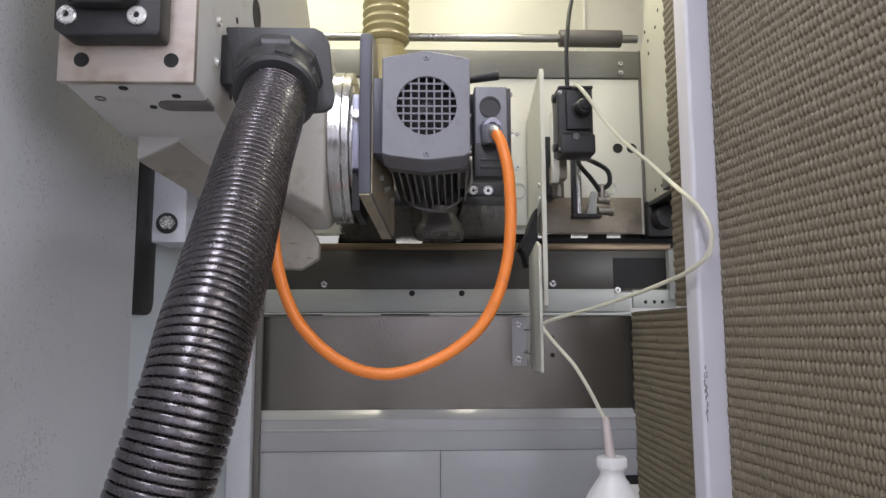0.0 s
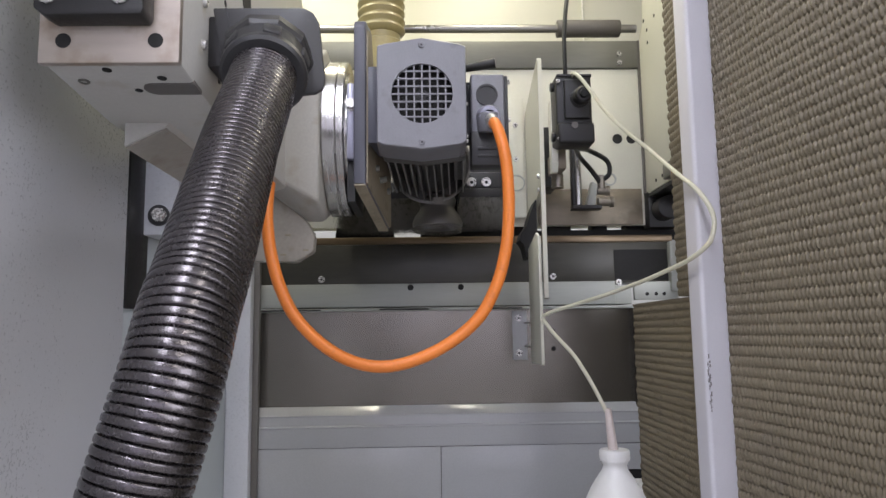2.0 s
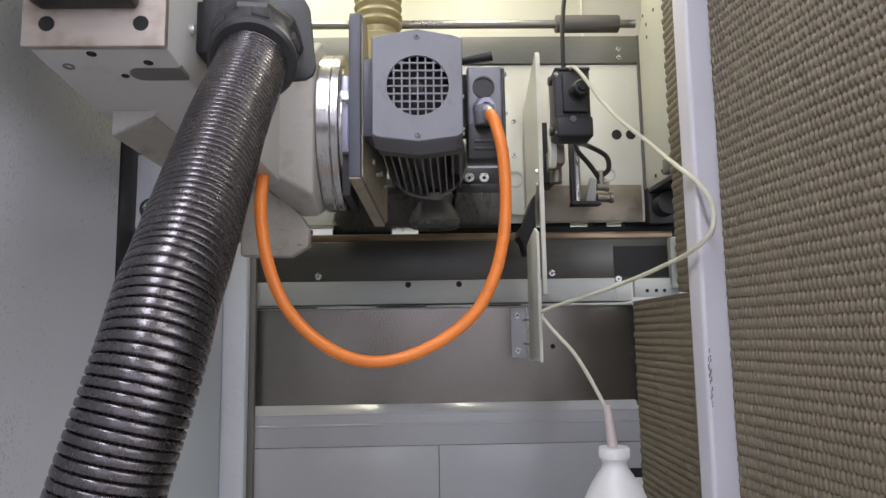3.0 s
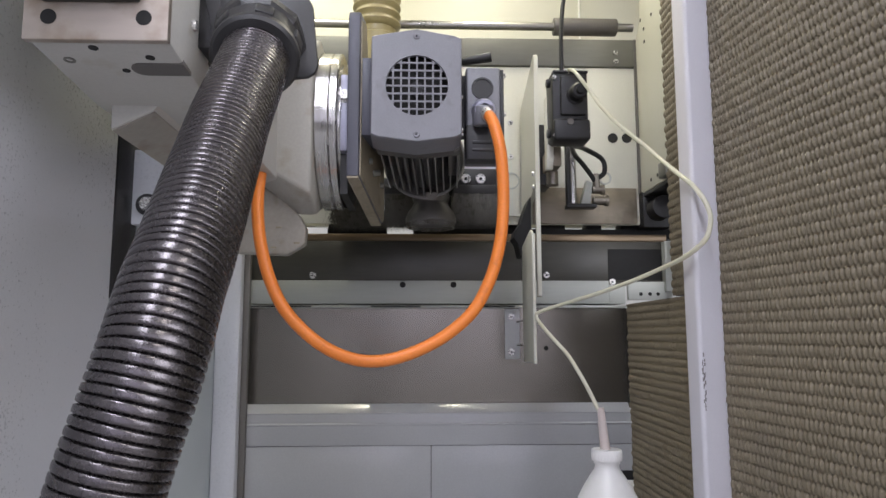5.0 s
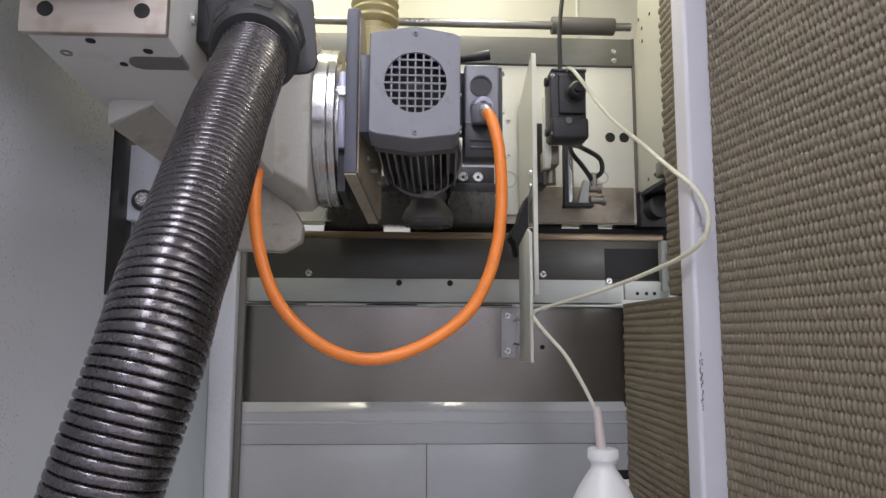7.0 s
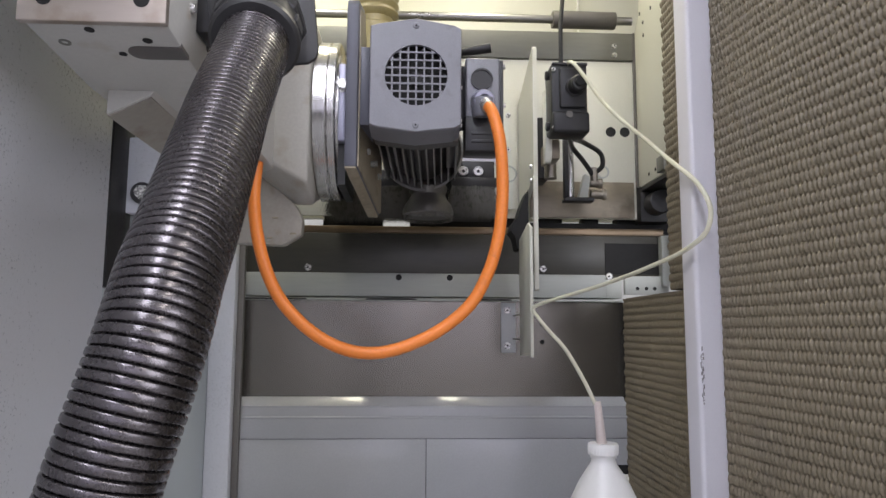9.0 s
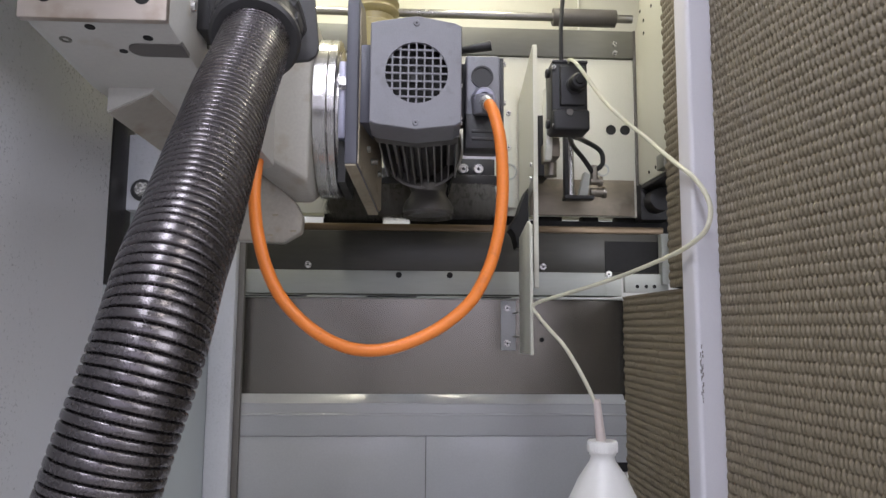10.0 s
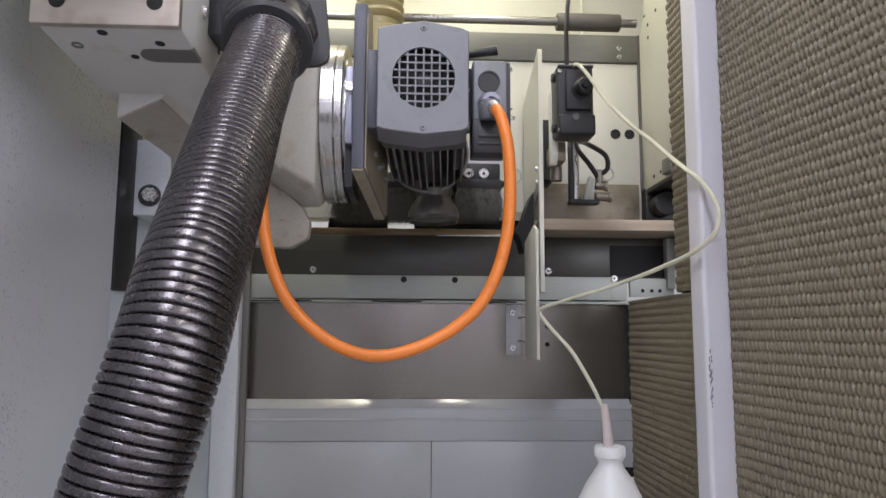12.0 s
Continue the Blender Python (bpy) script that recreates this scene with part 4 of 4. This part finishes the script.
def valve():
    v = thing("lubricator_valve", (0.28, 1.25, 1.1), "black lubricator valve with an adjusting knob", "valve")
    part("body", box(0.2475, 0.314, 1.215, 1.27, 1.110, 1.234, 0.004, 3), "black", v)
    part("front_plate", box(0.262, 0.309, 1.207, 1.216, 1.152, 1.226, 0.003, 3), "black", v)
    part("lower_block", box(0.2485, 0.3165, 1.2085, 1.262, 1.106, 1.146, 0.006, 3), "black", v)
    part("round_label", rod((0.279, 1.2083, 1.139), (0.279, 1.2065, 1.139), 0.0062, seg=24), "trim", v)
    for z in (1.220, 1.124):
        part("port_cap", rod((0.2478, 1.235, z), (0.2410, 1.235, z), 0.0085, seg=20, bevel=0.0015), "black", v)
    part("top_rim", box(0.2500, 0.3150, 1.2135, 1.262, 1.2335, 1.2385, 0.0015), "dark", v)
    knob = part("knob", lathe([(0, 0.030), (0.012, 0.030), (0.015, 0.026), (0.015, 0.006), (0.018, 0.004), (0.018, 0), (0, 0)], (0.290, 1.208, 1.190), (0.02, -1, -0.06), 28), "black", v)
    part("knob_tip", lathe([(0, 0.036), (0.007, 0.036), (0.008, 0.03), (0, 0.03)], (0.290, 1.208, 1.190), (0.02, -1, -0.06), 20), "hole", knob)
    for x, z in ((0.252, 1.225), (0.252, 1.116), (0.309, 1.116)):
        screw(v, (x, 1.215, z), (0, -1, 0), 0.004)
    part("mount", prism([(1.262, 1.205), (1.262, 1.085), (1.272, 1.066), (1.287, 1.066), (1.287, 1.205)], "x", 0.2455, 0.2585, 0.002), "cream", v, "cream mounting block")
    part("mount_foot", box(0.252, 0.276, 1.275, 1.345, 1.074, 1.112, 0.003), "guard", v)
    part("side_block", box(0.2465, 0.286, 1.42, 1.50, 1.07, 1.20, 0.002), "dark", v)
    part("port", rod((0.268, 1.33, 1.048), (0.268, 1.33, 1.076), 0.012, seg=20), "brass", v)
    part("fitting", lathe([(0, 0), (0.006, 0), (0.006, 0.008), (0.004, 0.012), (0, 0.012)], (0.272, 1.24, 1.234), (0, 0, 1), 16), "chrome", v)
    cyl = thing("steel_column", (0.335, 1.45, 1.03), "slim steel column with a clamp and brass fittings", "column")
    part("column_rod", rod((0.335, 1.45, 1.035), (0.335, 1.45, 1.17), 0.009, seg=24), "steel", cyl)
    part("column_edge", box(0.322, 0.329, 1.44, 1.46, 1.035, 1.165, 0.001), "dark", cyl)
    part("clamp_plate", box(0.322, 0.385, 1.44, 1.47, 1.026, 1.034, 0.001), "dark", cyl)
    part("clamp_tab", prism([(0.352, 1.034), (0.372, 1.034), (0.378, 1.08), (0.366, 1.086)], "y", 1.445, 1.465, 0.001), "rail", cyl)
    part("washer_ring", lathe([(0.011, 0), (0.0145, 0), (0.0145, 0.003), (0.011, 0.003), (0.011, 0)], (0.408, 1.458, 1.093), (0, -1, 0), 28), "rail", cyl)
    for z, r, x1 in ((1.066, 0.0085, 0.404), (1.042, 0.0095, 0.412)):
        part("fitting", rod((0.378, 1.45, z), (x1, 1.45, z), r, seg=18, bevel=0.001), "brass", cyl, "dull brass fitting")
        part("fitting_collar", rod((x1 - 0.008, 1.45, z), (x1, 1.45, z), r + 0.0025, seg=18, bevel=0.001), "brass", cyl)
    part("elbow", rod((0.387, 1.45, 1.070), (0.387, 1.45, 1.10), 0.008, seg=16), "brass", cyl)
    for pts in ([(0.300, 1.26, 1.112), (0.318, 1.33, 1.128), (0.352, 1.40, 1.142), (0.396, 1.43, 1.128), (0.403, 1.44, 1.102), (0.390, 1.45, 1.090)],
                             [(0.290, 1.26, 1.112), (0.308, 1.33, 1.130), (0.330, 1.40, 1.130), (0.358, 1.43, 1.112), (0.378, 1.445, 1.092), (0.386, 1.45, 1.080)]):
        t = thing("valve_hose", (0.34, 1.35, 1.10), "short black pneumatic hose in a tight loop", "hose", "valve hoses")
        part("sheath", sweep(pts, 40, 0.0052, 12), "cable", t)
    t = thing("hanging_cable", (0.28, 1.25, 1.24), "thin black cable rising from the valve", "cable")
    part("sheath", sweep([(0.272, 1.24, 1.245), (0.272, 1.24, 1.27), (0.275, 1.25, 1.33), (0.29, 1.28, 1.42), (0.325, 1.33, 1.55), (0.36, 1.38, 1.72), (0.38, 1.42, 1.95)], 60, 0.0042, 10), "cable", t)


def oil_tube():
    t = thing("clear_oil_tube", (0.3, 1.1, 0.63), "clear yellowish plastic tube running to the bottle", "tube")
    pts = [(0.279, 1.222, 1.234), (0.280, 1.210, 1.2375), (0.2845, 1.195, 1.229), (0.2915, 1.18, 1.211), (0.302, 1.165, 1.185), (0.3155, 1.145, 1.150), (0.3305, 1.115, 1.113), (0.346, 1.09, 1.084), (0.362, 1.06, 1.054), (0.3745, 1.025, 1.022),
           (0.384, 0.985, 0.991), (0.3925, 0.955, 0.967), (0.399, 0.935, 0.943), (0.4025, 0.925, 0.921), (0.402, 0.925, 0.904), (0.3975, 0.93, 0.887), (0.390, 0.95, 0.874), (0.382, 0.985, 0.864), (0.369, 1.03, 0.855), (0.349, 1.075, 0.844),
           (0.327, 1.12, 0.834), (0.299, 1.155, 0.8235), (0.263, 1.21, 0.8115), (0.2275, 1.256, 0.799), (0.2195, 1.264, 0.791), (0.2245, 1.26, 0.780), (0.239, 1.235, 0.756), (0.262, 1.21, 0.725), (0.277, 1.195, 0.697), (0.2915, 1.18, 0.665), (0.306, 1.171, 0.631)]
    part("tube_wall", sweep(pts, 260, 0.0034, 16), "tube", t)

    b = thing("oil_bottle", (0.3165, 1.171, 0.36), "white plastic oil bottle with a screw cap", "bottle")
    part("body", lathe([(0, 0.0), (0.060, 0.0), (0.064, 0.004), (0.064, 0.082), (0.0625, 0.097), (0.0565, 0.114), (0.041, 0.1465), (0.0285, 0.166), (0.0215, 0.176), (0.0195, 0.183), (0.0195, 0.195), (0, 0.195)], (0.3165, 1.171, 0.36), (0, 0, 1), 48), "bottle", b, angle=50)
    cap = part("cap", lathe([(0, 0.0), (0.0215, 0.0), (0.0215, 0.004), (0.0245, 0.005), (0.0250, 0.020), (0.0235, 0.0225), (0, 0.0225)], (0.3165, 1.171, 0.5465), (0, 0, 1), 48), "bottle", b, "ribbed white screw cap")
    for k in range(30):
        a = 2 * math.pi * k / 30
        p = Vector((0.3165 + 0.0248 * math.cos(a), 1.171 + 0.0248 * math.sin(a), 0.554))
        part("cap_rib", rod(p, p + Vector((0, 0, 0.010)), 0.0005, seg=6), "bottle", cap)
    part("spout", rod((0.3145, 1.171, 0.567), (0.3085, 1.171, 0.636), 0.0085, 0.0056, 24), "sleeve", b, "translucent spout sleeve")


# ---- left details ----
def left_details():
    solid("cover_strip", prism([(0.935, 1.30), (0.935, 0.806), (0.982, 0.806), (0.993, 0.809), (1.000, 0.815), (1.003, 0.825), (1.004, 1.30)], "x", -0.411, -0.4005, 0.001), "black", "black cover strip with rounded lower end", "strip")
    b = thing("bolt_bracket", (-0.37, 0.99, 0.91), "pale grey bracket plate with a hexagon bolt", "bracket")
    part("plate", box(-0.402, -0.352, 0.985, 1.06, 0.912, 1.02, 0.002), "wall_grey", b)
    part("side_plate", box(-0.352, -0.30, 1.03, 1.06, 0.918, 1.02, 0.002), "wall_blue", b)
    w = part("washer", lathe([(0, 0), (0.0155, 0), (0.0155, 0.003), (0, 0.003)], (-0.379, 0.985, 0.940), (0, -1, 0), 28), "dark", b)
    part("bolt_head", lathe([(0, 0), (0.0105, 0), (0.0105, 0.008), (0.009, 0.010), (0, 0.010)], (-0.377, 0.982, 0.940), (0, -1, 0), 6), "chrome", w)
    c = thing("clamp_block", (-0.285, 0.56, 1.044), "black clamp block with two bright socket screws", "clamp")
    part("block", prism([(-0.3215, 1.041), (-0.3115, 1.0345), (-0.2325, 1.0350), (-0.2305, 1.040), (-0.2305, 1.15), (-0.3215, 1.15)], "y", 0.548, 0.5725, 0.002), "black", c)
    part("boss", prism([(-0.308, 1.062), (-0.298, 1.0570), (-0.260, 1.0570), (-0.250, 1.063), (-0.250, 1.14), (-0.308, 1.14)], "y", 0.534, 0.548, 0.003), "rubber", c)
    for x in (-0.3095, -0.2500):
        screw(c, (x, 0.5475, 1.0520), (0, -1, 0), 0.0085, "screw", 0.0032)


def workpiece():
    w = thing("timber_workpiece", (0.0, 1.40, 0.9622), "raw timber board fed along the bed edge", "board")
    part("board", box(0.0, 0.62, 1.400, 1.526, 0.9624, 0.9848, 0.0008), "wood", w)
    part("film_edge", prism([(-0.21, 0.9624), (-0.004, 0.9624), (-0.004, 0.9718), (-0.09, 0.9655), (-0.21, 0.9634)], "y", 1.508, 1.524), "white", w, "white lifted edging tape")
    return w


arm = spindle_arm()
ring_and_plate()
the_motor = motor()
orange_cable()
cup = brushes()
extraction_hose()
yellow_hose()
blades()
valve()
oil_tube()
left_details()
board = workpiece()


def motions():
    rows = []
    for k in range(241):
        t = k * 0.05
        rows.append((t, Matrix.Translation((0.029, 1.33, 0.965)) @ pose(0, 0, 0, 0, 0, 70 * k)))
    walk(cup, rows)
    feed = [(0.0, 0.90), (9.0, 0.90), (9.6, 0.885), (10.0, 0.80)] + [(t, 0.393 - 0.28 * (t - 11.5)) for t in (10.3, 10.6, 11.0, 11.5, 12.0)]
    walk(board, [(t, pose(x, 1.40, 0.9622)) for t, x in feed])


motions()
